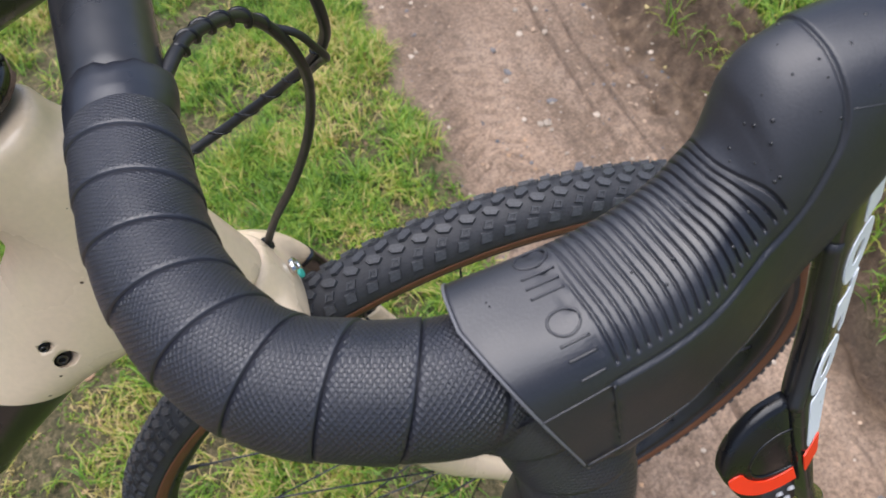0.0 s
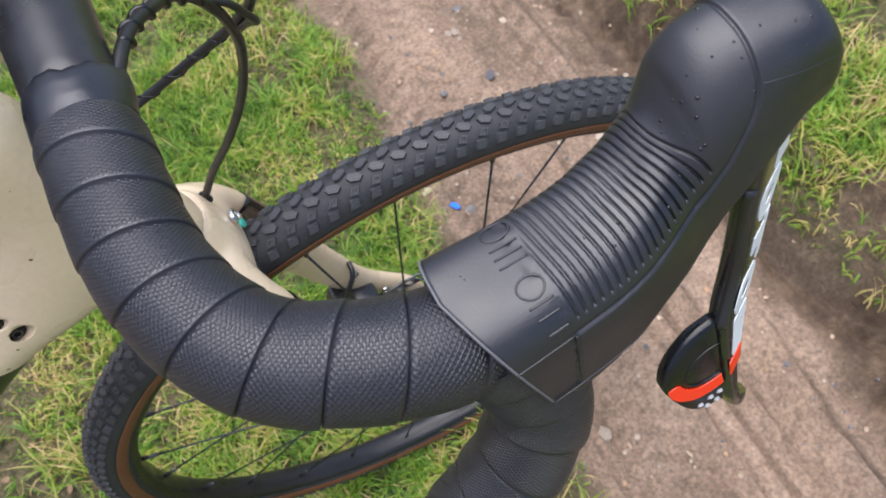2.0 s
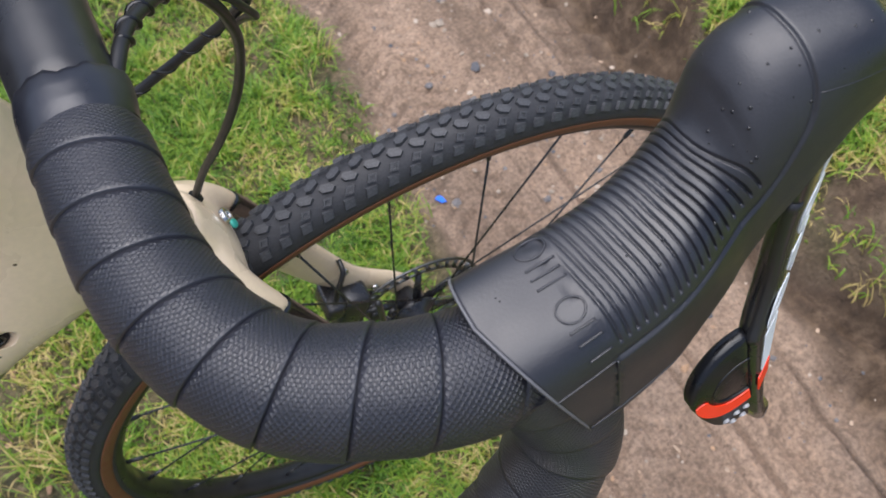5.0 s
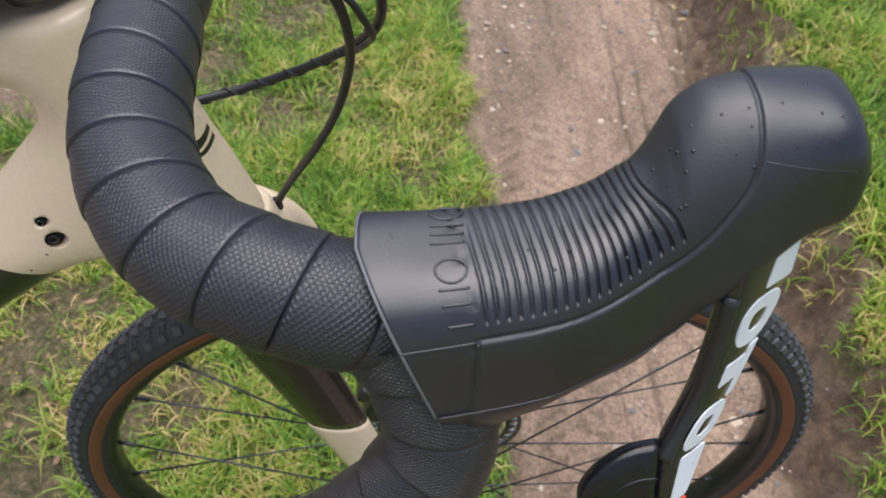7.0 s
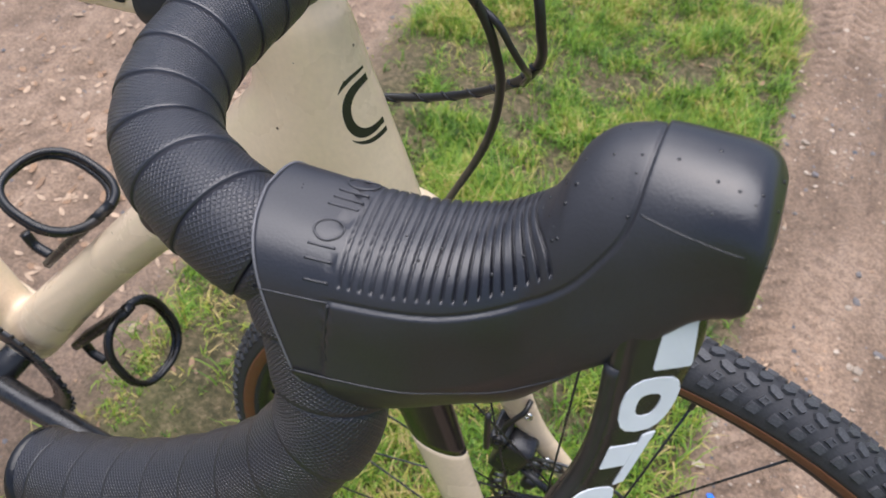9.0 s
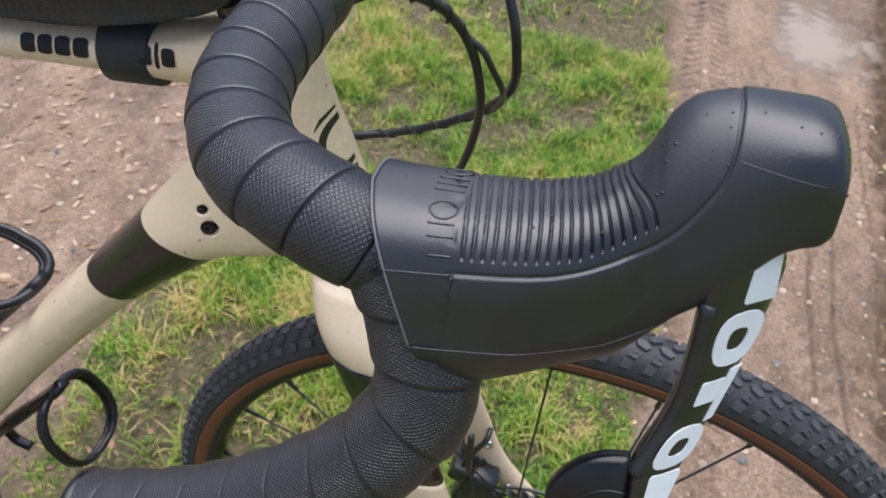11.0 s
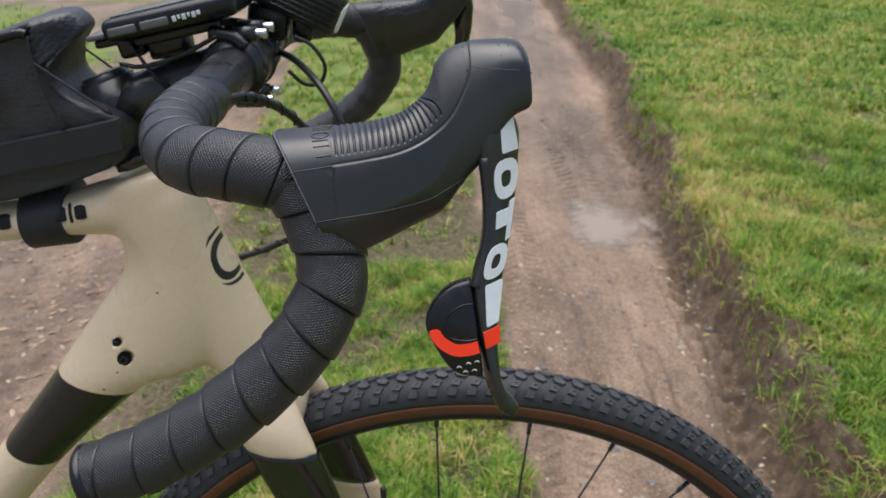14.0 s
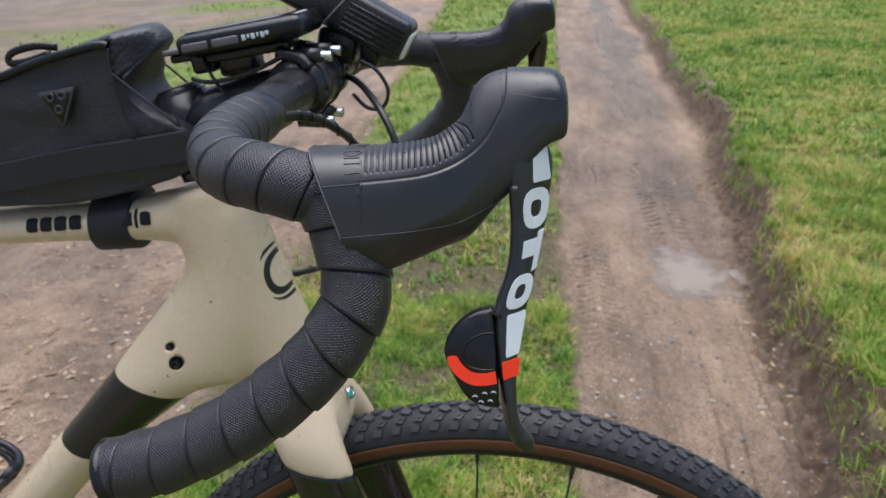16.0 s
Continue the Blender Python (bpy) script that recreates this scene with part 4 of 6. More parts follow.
def tape(points, side, pitch, r0, turn=1, lift=0.0011, n=44, gap=-1.5, first=0.0, sink=0.0, start=0.0):
    """Overlapping wraps of tape round a bar, as one helical skin with a stepped edge at each turn; UV in metres."""
    path = spline(points, 40)
    path[:, 1] *= -side
    s_of = np.r_[0, np.cumsum(np.linalg.norm(np.diff(path, axis=0), axis=1))]
    total = s_of[-1]
    _, ns, bs = frames(path)
    fr = (0.004, 0.1, 0.3, 0.5, 0.7, 0.9, 0.970, 0.981, 0.990, 1.0)
    up = (-0.1, 0.1, 0.35, 0.6, 0.85, 1.0, 0.97, 0.75, gap, gap)
    ts = np.linspace(-3, 40, 44)
    ss = pitch * ts + first
    verts, uvs, knurl, rows = [], [], [], 0
    turns = range(-2, int(np.interp(total, ss, ts)) + 2)
    for k in turns:
        for f, h in zip(fr, up):
            rows += 1
            for j in range(n + 1):
                th = 2 * math.pi * j / n
                s = float(np.interp(k + f + turn * j / n, ts, ss))
                c = min(max(s, 0.010 if start else 0.0), total)
                p = [np.interp(c, s_of, path[:, i]) for i in range(3)]
                i = min(int(np.searchsorted(s_of, c)), len(ns) - 1)
                r = r0 + lift * h - start * min(1.0, max(0.0, (0.023 - c) / 0.004)) - sink * min(1.0, max(0.0, (c - total + 0.034) / 0.012))
                verts.append(tuple(np.array(p) + r * (math.cos(th) * ns[i] + math.sin(th) * bs[i] * side)))
                uvs.append((th * r0, s))
                knurl.append(1.0 if 0.05 < f < 0.95 else 0.0)
    faces = grid_faces(rows, n + 1, wrap=False)
    me = mesh_of("bar_tape", verts, faces, M_TAPE)
    me.attributes.new("knurl", "FLOAT", "POINT").data.foreach_set("value", knurl)
    layer = me.uv_layers.new(name="UVMap")
    for poly in me.polygons:
        for li in poly.loop_indices:
            layer.data[li].uv = uvs[me.loops[li].vertex_index]
    return me


def finishing_tape(side):
    """Smooth tape that closes the wraps near the stem and swells over the cables at the front."""
    path = spline(BAR, 40)
    path[:, 1] *= -side
    s_of = np.r_[0, np.cumsum(np.linalg.norm(np.diff(path, axis=0), axis=1))]
    _, ns, bs = frames(path)
    n, rows, verts = 56, 22, []
    for i in range(rows):
        f = i / (rows - 1)
        for j in range(n):
            a = 2 * math.pi * j / n
            t = j / n if j <= n / 2 else j / n - 1
            lo = 0.0040 + 0.0012 * math.sin(3 * a + 1) + 0.0007 * math.sin(7 * a) + 0.0005 * math.sin(17 * a)
            hi = 0.0242 - 0.022 * t * (1 if abs(t) < 0.4 else (0.5 - abs(t)) / 0.1)
            s = lo + (hi - lo) * f
            k = min(int(np.searchsorted(s_of, s)), len(ns) - 1)
            c = [np.interp(s, s_of, path[:, q]) for q in range(3)]
            r = 0.0145 + 0.0013 * min(1.0, f / 0.3) ** 0.5 - 0.0007 * max(0.0, (f - 0.6) / 0.4)
            r += 0.0022 * math.exp(-(((t - 0.22) / 0.075) ** 2)) * (1 - 0.95 * f) * min(1.0, f / 0.10)
            verts.append(tuple(np.array(c) + r * (math.cos(a) * ns[k] + math.sin(a) * side * bs[k])))
    return mesh_of("finishing_tape", verts, grid_faces(rows, n), M_FILM)


# --- hood shape: stations of top (x, z), bottom (x, z), half width and middle line ---
HOOD = [(-0.0895, 0.9668, -0.0675, 0.9152, 0.0200, -0.2192), (-0.0665, 0.9678, -0.0520, 0.9162, 0.0195, -0.2185), (-0.0470, 0.9694, -0.0400, 0.9205, 0.0190, -0.2168), (-0.0345, 0.9718, -0.0270, 0.9258, 0.0184, -0.2137), (-0.0270, 0.9762, -0.0165, 0.9298, 0.0180, -0.2108), (-0.0215, 0.9810, -0.0115, 0.9340, 0.0177, -0.2090), (-0.0185, 0.9875, -0.0065, 0.9405, 0.0176, -0.2079), (-0.0165, 0.9930, -0.0020, 0.9460, 0.0175, -0.2073), (-0.0125, 0.9978, 0.0025, 0.9508, 0.0172, -0.2071), (-0.0075, 1.0005, 0.0070, 0.9570, 0.0166, -0.2073), (-0.0015, 1.0020, 0.0110, 0.9630, 0.0158, -0.2075), (0.0090, 1.0024, 0.0160, 0.9702, 0.0149, -0.2076), (0.0172, 1.0022, 0.0200, 0.9732, 0.0142, -0.2076), (0.0215, 1.0007, 0.0243, 0.9750, 0.0138, -0.2075), (0.0243, 0.9972, 0.0260, 0.9770, 0.0131, -0.2075), (0.0250, 0.9955, 0.0263, 0.9782, 0.0120, -0.2075), (0.0261, 0.9908, 0.0268, 0.9828, 0.0045, -0.2075)]
HOOD_FINE = spline(HOOD, 24)
# moulded ridge on the flank, from its corner behind the ribs up over the head
RIDGE = spline([(-0.0613, 0.9576), (-0.0476, 0.9591), (-0.0335, 0.9608), (-0.0227, 0.9641), (-0.0145, 0.9693), (-0.0088, 0.9755), (-0.0044, 0.9835), (-0.0022, 0.9890), (-0.0014, 0.9943), (-0.0016, 1.0000), (-0.0018, 1.0080)], 24)
RIDGE_T = np.gradient(RIDGE, axis=0)
RIDGE_T /= np.linalg.norm(RIDGE_T, axis=1)[:, None]


def hood_surface(u, v, side, out=0.0):
    """Surface of the rubber hood: u 0..1 rear edge to nose, v in turns from the top, positive to the outside; arrays of places."""
    u, v = np.broadcast_arrays(np.asarray(u, float), np.asarray(v, float))
    k = np.clip(u, 0, 1) * (len(HOOD_FINE) - 1)
    q = np.stack([np.interp(k, np.arange(len(HOOD_FINE)), HOOD_FINE[:, i]) for i in range(6)], -1)
    mid, half = (q[..., 0:2] + q[..., 2:4]) / 2, (q[..., 0:2] - q[..., 2:4]) / 2
    c, s = np.cos(2 * math.pi * v), np.sin(2 * math.pi * v)
    head = np.clip((u - 0.42) / 0.2, 0, 1)
    ball = np.clip((u - 0.17) / 0.13, 0, 1) * np.clip((0.74 - u) / 0.16, 0, 1)
    h = np.sign(c) * np.abs(c) ** np.where(c > 0, 0.58 + 0.10 * head * (1 - ball) + 0.30 * ball, 0.55 - 0.20 * head)
    y = np.sign(s) * np.abs(s) ** np.where(c > 0, 0.60 + 0.12 * head * (1 - ball) + 0.28 * ball, 0.45 - 0.17 * head)
    y = np.where(c < 0, y * (1 - 0.34 * np.clip(1.6 - u / 0.28, 0.2, 1) * np.clip((-h - 0.33) / 0.67, 0, 1)), y)  # chamfer to the underside
    x, z = mid[..., 0] + half[..., 0] * h, mid[..., 1] + half[..., 1] * h
    nrm = np.stack([half[..., 0] * c / 0.03, -s, half[..., 1] * c / 0.03], -1)
    nrm /= np.maximum(1e-6, np.linalg.norm(nrm, axis=-1))[..., None]
    skew = 0.0058 * np.maximum(0, y) * np.maximum(0, 1 - u / 0.065)  # rear edge cut forward on the outside
    p = np.stack([x + skew, q[..., 5] + 0.20 * (z - 0.975) - y * q[..., 4], z], -1) + np.asarray(out)[..., None] * nrm
    p[..., 1] *= -side
    return p


def hood_point(u, v, side, out=0.0):
    return hood_surface(u, v, side, np.float64(out))


HOOD_GRID = [g.ravel() for g in np.meshgrid(np.linspace(0, 1, 360), np.linspace(0.02, 0.47, 160), indexing="ij")]
HOOD_SIDE = hood_surface(*HOOD_GRID, -1, np.float64(0))[:, [0, 2]]


def flank_uv(x, z):
    """Surface numbers of the place on the outer flank that a side view shows at (x, z)."""
    i = int(np.argmin(((HOOD_SIDE - (x, z)) ** 2).sum(1)))
    w = np.array((HOOD_GRID[0][i], HOOD_GRID[1][i]))
    for _ in range(4):
        p0, pu, pv = (hood_point(*w, -1)[[0, 2]], hood_point(w[0] + 1e-4, w[1], -1)[[0, 2]], hood_point(w[0], w[1] + 1e-4, -1)[[0, 2]])
        jac = np.stack([(pu - p0) / 1e-4, (pv - p0) / 1e-4], 1)
        w = np.clip(w + 0.7 * np.linalg.lstsq(jac, np.array((x, z)) - p0, rcond=None)[0], (0, 0.01), (0.999, 0.49))
    return w


RIBS = 20
# grooves 0, 3, 6, 9, 12, 15, 17, 19: x on the crest, then x, y and z of the outer end
RIB_K = np.array((-2, 0, 3, 6, 9, 12, 15, 17, 19, 23))
RIB_TOP = np.array((-0.0737, -0.0678, -0.0592, -0.0508, -0.0425, -0.0357, -0.0303, -0.0268, -0.0241, -0.0185))
RIB_END = np.array((-0.0674, -0.0622, -0.0545, -0.0463, -0.0385, -0.0306, -0.0230, -0.0178, -0.0137, -0.0055))
RIB_SIDE = np.array((-0.2390, -0.2383, -0.2373, -0.2361, -0.2342, -0.2319, -0.2286, -0.2264, -0.2250, -0.2220))
RIB_LOW = np.array((0.9606, 0.9611, 0.9619, 0.9627, 0.9636, 0.9646, 0.9678, 0.9715, 0.9752, 0.9820))


def rib_depth(v, p):
    """Depth of the grip grooves, which run straight across the top and sweep forward near the head."""
    x, y, z = p[:, 0], np.minimum(-0.1935, -np.abs(p[:, 1])), p[:, 2]
    bend = np.clip((RIB_K - 10.5) / 3.5, 0, 1)
    k = np.empty(len(x))
    for i, (a, b) in enumerate(zip(x, y)):
        q = (b + 0.207) / (RIB_SIDE + 0.207)
        q = (1 - bend) * q + bend * (0.04 + 0.17 * q + 0.80 * q * q)
        k[i] = np.interp(a, RIB_TOP + (RIB_END - RIB_TOP) * q, RIB_K)
    near = np.round(k)
    live = np.clip((z - np.interp(x, RIB_END, RIB_LOW)) / 0.0006 + 0.5, 0, 1) * (v < 0.26)
    live = np.where(v < 0, np.clip((v + 0.215) / 0.012, 0, 1), live) * (near >= 0) * (near <= RIBS - 1)
    return 0.0010 * live * np.clip(1 - np.abs(k - near) / 0.17, 0, 1) ** 0.6


def panel_lift(x, z):
    """The flank panel and the nose stand a little proud of the ribbed top, with a fine groove between."""
    out = np.zeros_like(x)
    p = np.stack([x, z], -1)
    for i in range(0, len(p), 4000):
        d = p[i : i + 4000, None, :] - RIDGE[None]
        j = (d**2).sum(-1).argmin(1)
        e, t = d[np.arange(len(j)), j], RIDGE_T[j]
        s = t[:, 1] * e[:, 0] - t[:, 0] * e[:, 1]
        s = np.minimum(s, p[i : i + 4000, 0] + 0.0613)
        out[i : i + 4000] = 0.00055 * np.clip(s / 0.0007 + 0.2, 0, 1) - 0.00045 * np.exp(-(((s + 0.0003) / 0.00035) ** 2))
    return out


def build_hood(side, parent):
    near = side < 0
    rows = np.concatenate([np.linspace(0, 0.072, 16)[:-1], np.linspace(0.072, 0.56, 430 if near else 150), np.linspace(0.563, 1.0, 150 if near else 50)])
    cols = np.concatenate([np.linspace(0, 0.27, 84 if near else 40), np.linspace(0.28, 0.5, 20), np.linspace(-0.49, -0.005, 44)])
    n = len(cols)
    uu, vv = (g.ravel() for g in np.meshgrid(rows, cols, indexing="ij"))
    base = hood_surface(uu, vv, side, np.float64(0))
    out = panel_lift(base[:, 0], base[:, 2]) - rib_depth(vv, base)
    out *= np.clip((uu - 0.004) / 0.01, 0, 1)
    verts = hood_surface(uu, vv, side, out).tolist()
    faces = grid_faces(len(rows), n)
    k = (len(rows) - 1) * n
    faces.append(tuple(range(k, k + n)))
    # folded-in rear lip
    start = len(verts)
    verts += hood_surface(0.010, cols, side, np.full(n, -0.0024)).tolist()
    faces += [(j, start + j, start + (j + 1) % n, (j + 1) % n) for j in range(n)]
    body = part("hood", (verts, faces), M_HOOD, parent, "black ribbed rubber lever hood with rain drops")

    def line(xz, r, name, label, out=0.0004, mat=M_HOOD):
        pts = [hood_point(*flank_uv(x, z), side, out) for x, z in spline(xz, 8)]
        return part(name, tube(pts, r, 8), mat, body, label)

    line([(-0.0613, 0.9572), (-0.0611, 0.9500), (-0.0607, 0.9430), (-0.0600, 0.9360)], 0.00035, "panel_edge", "moulded panel edge", 0.0002)
    line([(-0.0806, 0.9553), (-0.0710, 0.9564), (-0.0615, 0.9574)], 0.00028, "panel_edge", "moulded panel edge", 0.0)
    line([(-0.0004, 0.9940), (0.0100, 0.9931), (0.0215, 0.9921)], 0.00026, "mould_line", "fine mould line at the nose")
    line([(-0.0692, 0.9346), (-0.0580, 0.9358), (-0.0471, 0.9368), (-0.0237, 0.9388), (-0.0140, 0.9419), (-0.0046, 0.9466)], 0.00030, "mould_line", "fine mould line along the flank", 0.0005)
    rim = [hood_point(0.001, 0.48 - 0.02 * k, side, -0.0001) for k in range(49)]
    part("hood_rim", tube(rim, 0.0004, 8), M_GREY, body, "thin pale worn edge of the hood")

    # worn raised marks behind the ribs, as plain strokes; q: share of the half width
    def mark(stroke, r=0.00034):
        pts = []
        for u, q in spline(stroke, 6):
            v = math.copysign(math.asin(min(1.0, abs(q)) ** (1 / 0.6)) / (2 * math.pi), q)
            pts.append(hood_point(u, v, side, 0.00005))
        part("raised_mark", tube(pts, r, 6), M_HOOD, body, "raised moulded mark")

    for q0 in (0.87, -0.02):
        mark([(0.047, q0), (0.058, q0), (0.070, q0)])
        mark([(0.047, q0 - 0.14), (0.058, q0 - 0.14), (0.070, q0 - 0.14)])
        mark([(0.047, q0 - 0.28), (0.058, q0 - 0.28), (0.070, q0 - 0.28)])
    for q0 in (0.37, -0.56):
        mark([(0.0585 + 0.0115 * math.cos(a), q0 + 0.15 * math.sin(a)) for a in np.linspace(0, 2 * math.pi, 16)])
    # rain drops
    rng = random.Random(11 + side)
    drop = revolve([(0.0, 0.00042), (0.5, 0.00036), (0.85, 0.0002), (1.0, 0.0)], 8)
    for _ in range(46):
        u, v = rng.uniform(0.02, 0.9), rng.gauss(0.02, 0.1)
        p, q, s = (Vector(hood_point(a, b, side)) for a, b in ((u, v), (u + 0.01, v), (u, v + 0.01)))
        nrm = (q - p).cross(s - p).normalized()
        mid = Vector(hood_point(u, 0.5, side))
        if nrm.dot(p - mid) < 0:
            nrm = -nrm
        r = rng.uniform(0.0002, 0.00055)
        m = axis_frame(p + nrm * (0.0004 if u > 0.6 else 0.0), nrm.orthogonal(), nrm) @ pose(0, 0, 0, 90, 0, 0) @ Matrix.Diagonal((r, r / 0.0008, r, 1))
        part("rain_drop", moved(drop, m), M_GLASS_DROP, body)
    return body


M_GLASS_DROP = bpy.data.materials.new("water_drop")
M_GLASS_DROP.use_nodes = True
_p = M_GLASS_DROP.node_tree.nodes["Principled BSDF"]
_p.inputs["Base Color"].default_value = (0.010, 0.010, 0.012, 1)
_p.inputs["Roughness"].default_value = 0.12


def lever_at(x, z, out=0.0, tilt=0.55):
    """A place on the lever's face, which flares outward as it drops and is turned to the front."""
    y = np.interp(z, (0.840, 0.876, 0.919, 0.940, 0.972), (-0.2615, -0.2525, -0.2345, -0.2275, -0.2205))
    xc = np.interp(z, (0.846, 0.876, 0.900, 0.919, 0.940, 0.975), (0.016, 0.0065, 0.0075, 0.0115, 0.0135, 0.0135))
    k = 1 / math.hypot(1, tilt)
    return np.array((x + out * tilt * k, y + tilt * (x - xc) - out * k, z))


def paddle_at(x, z, out=0.0):
    """A place on the shift paddle's face, which stands square behind the blade."""
    return np.array((x, -0.2530 - 0.40 * (0.876 - z) - out, z))


def lever_plate(outline, thick, bevel, offset, side, at=lever_at):
    """A plate lying in the lever's flat, from an (x, z) outline."""
    o = np.array(outline, float)
    c = o.mean(0)
    d = o - c
    shrink = 1 - bevel / np.linalg.norm(d, axis=1).mean()
    rings = []
    for out, s in ((offset, shrink), (offset - bevel, 1.0), (offset - thick + bevel, 1.0), (offset - thick, shrink)):
        ring = [at(c[0] + s * p[0], c[1] + s * p[1], out) for p in d]
        rings.append([(q[0], -side * q[1], q[2]) for q in ring])
    return loft(rings)


# lever blade: (front x, rear x, z) going down
BLADE = [(0.0175, 0.0060, 0.9760), (0.0222, 0.0040, 0.9650), (0.0218, 0.0050, 0.9500), (0.0205, 0.0062, 0.9380), (0.0186, 0.0064, 0.9270), (0.0166, 0.0050, 0.9155), (0.0142, 0.0012, 0.9035), (0.0120, 0.0014, 0.8920), (0.0108, 0.0026, 0.8815), (0.0107, 0.0040, 0.8730), (0.0110, 0.0052, 0.8670), (0.0117, 0.0066, 0.8600), (0.0135, 0.0082, 0.8540), (0.0168, 0.0098, 0.8495), (0.0195, 0.0112, 0.8460), (0.0205, 0.0124, 0.8430), (0.0196, 0.0144, 0.8410)]


def build_lever(side, parent):
    fine = spline(BLADE, 6)
    rings = []
    n = 20
    for f, r, z in fine:
        c, h = (f + r) / 2, (f - r) / 2
        th = 0.0045 if z > 0.885 else 0.0045 + (0.885 - z) * 0.02
        ring = []
        for t in np.linspace(0, 2 * math.pi, n, endpoint=False):
            cx, sy = math.cos(t), math.sin(t)
            q = lever_at(c + h * math.copysign(abs(cx) ** 0.6, cx), z, th * (math.copysign(abs(sy) ** 0.75, sy) - 1) + 0.0)
            ring.append((q[0], -side * q[1], q[2]))
        rings.append(ring)
    blade = part("lever_blade", loft(rings), M_CARBON, parent, "black carbon brake lever blade with white blocks and a red band")

    def edge(z):
        zs = fine[:, 2][::-1]
        return np.interp(z, zs, fine[:, 0][::-1]), np.interp(z, zs, fine[:, 1][::-1])

    def decal(z_top, z_bot, f0, f1, mat, name, label, slant=0.0, corner=0.25, hole=0.0):
        """A thin rounded block of paint on the blade, between shares f0..f1 of its width."""
        pts = []
        for z, k in ((z_top, 1), (z_bot, -1)):
            hi, lo = edge(z)
            a, b = lo + (hi - lo) * f0, lo + (hi - lo) * f1
            pts.append((a, b, z))
        (a0, b0, zt), (a1, b1, zb) = pts
        q = [np.array(w) for w in ((a0, zt - slant), (b0, zt + slant), (b1, zb + slant), (a1, zb - slant))]
        out = []
        for i in range(4):
            p, prv, nxt = q[i], q[i - 1], q[(i + 1) % 4]
            c = corner
            for t in np.linspace(0, 1, 5):
                s0, s1 = p + (prv - p) * c, p + (nxt - p) * c
                out.append((1 - t) ** 2 * s0 + 2 * t * (1 - t) * p + t * t * s1)
        if hole:
            o = np.array(out)
            c = o.mean(0)
            rings = [[lever_at(*(c + (p - c) * k), h) for p in o] for k, h in ((1.0, -0.0003), (1.0, 0.0002), (hole, 0.0002), (hole, -0.0003))]
            verts = [(q[0], -side * q[1], q[2]) for ring in rings for q in ring]
            return part(name, (verts, grid_faces(4, len(o))), mat, blade, label, smooth=False)
        return part(name, lever_plate(out, 0.0005, 0.00003, 0.0002, side), mat, blade, label, smooth=False)

    for zt, zb, f0, f1, c, hole in ((0.9730, 0.9568, 0.46, 0.89, 0.10, 0), (0.9540, 0.9365, 0.22, 0.915, 0.45, 0.42), (0.9318, 0.9243, 0.26, 0.70, 0.06, 0), (0.9355, 0.9185, 0.70, 0.88, 0.04, 0), (0.9172, 0.9028, 0.08, 0.90, 0.45, 0.42), (0.9010, 0.8832, 0.24, 0.90, 0.10, 0)):
        decal(zt, zb, f0, f1, M_WHITE, "white_block", "white painted block", slant=0.0006, corner=c, hole=hole)
    decal(0.8815, 0.8742, 0.02, 0.9730, M_RED, "red_band", "orange-red painted band", slant=0.0006, corner=0.08)
    # inner spine of the lever
    pts = [lever_at(x + 0.0022, z, -0.0035) for x, z in ((0.004, 0.955), (0.0055, 0.938), (0.0055, 0.922), (0.002, 0.907), (-0.001, 0.899))]
    part("lever_spine", tube([(q[0], -side * q[1], q[2]) for q in spline(pts, 6)], 0.0026, 10), M_BLACK, parent, "black inner spine of the lever")
    if side > 0:
        return
    # shift paddle behind the blade
    outline = np.concatenate([spline([(-0.0024, 0.9026), (-0.0106, 0.9006), (-0.0172, 0.8960), (-0.0219, 0.8898), (-0.0234, 0.8833), (-0.0207, 0.8771), (-0.0169, 0.8706), (-0.0121, 0.8649), (-0.0062, 0.8619), (0.0024, 0.8614)], 4), [(0.0015, 0.8721), (-0.0001, 0.8847), (-0.0016, 0.8973)]])
    paddle = part("shift_paddle", lever_plate(outline, 0.0055, 0.0012, 0.0005, side, paddle_at), M_PLASTIC, parent, "black shift paddle with a red arc and dimples")
    arc = [(-0.0192, 0.8822), (-0.0188, 0.8799), (-0.0155, 0.8761), (-0.0102, 0.8734), (-0.0046, 0.8733), (0.0006, 0.8744)]
    fine_arc = spline(arc, 6)
    tan = np.gradient(fine_arc, axis=0)
    tan /= np.linalg.norm(tan, axis=1)[:, None]
    nr = np.stack([-tan[:, 1], tan[:, 0]], 1)
    w = np.full(len(fine_arc), 0.0025)
    w[0], w[1] = 0.0010, 0.0019
    strip = [p + q * k for p, q, k in zip(fine_arc, nr, w)] + [p - q * k for p, q, k in zip(fine_arc[::-1], nr[::-1], w[::-1])]
    verts = []
    for o in (0.0009, -0.0002):
        for p in strip:
            q = paddle_at(p[0], p[1], o)
            verts.append((q[0], -side * q[1], q[2]))
    m = len(strip)
    h = m // 2
    faces = [(i, i + 1, m - 2 - i, m - 1 - i) for i in range(h - 1)] + [(i, (i + 1) % m, m + (i + 1) % m, m + i) for i in range(m)]
    part("red_arc", (verts, faces), M_RED, paddle, "orange-red painted arc", smooth=False)
    for i, (x, z) in enumerate(((-0.0084, 0.8654), (-0.0042, 0.8669), (-0.0003, 0.8676), (-0.0056, 0.8634), (-0.0015, 0.8640))):
        q = paddle_at(x, z, 0.0003)
        disc("dimple", (q[0], -side * q[1], q[2]), (0, -side, -0.36 * 0 + 0.3), 0.0013, 0.0006, M_DIMPLE, paddle, "small pale round dimple")
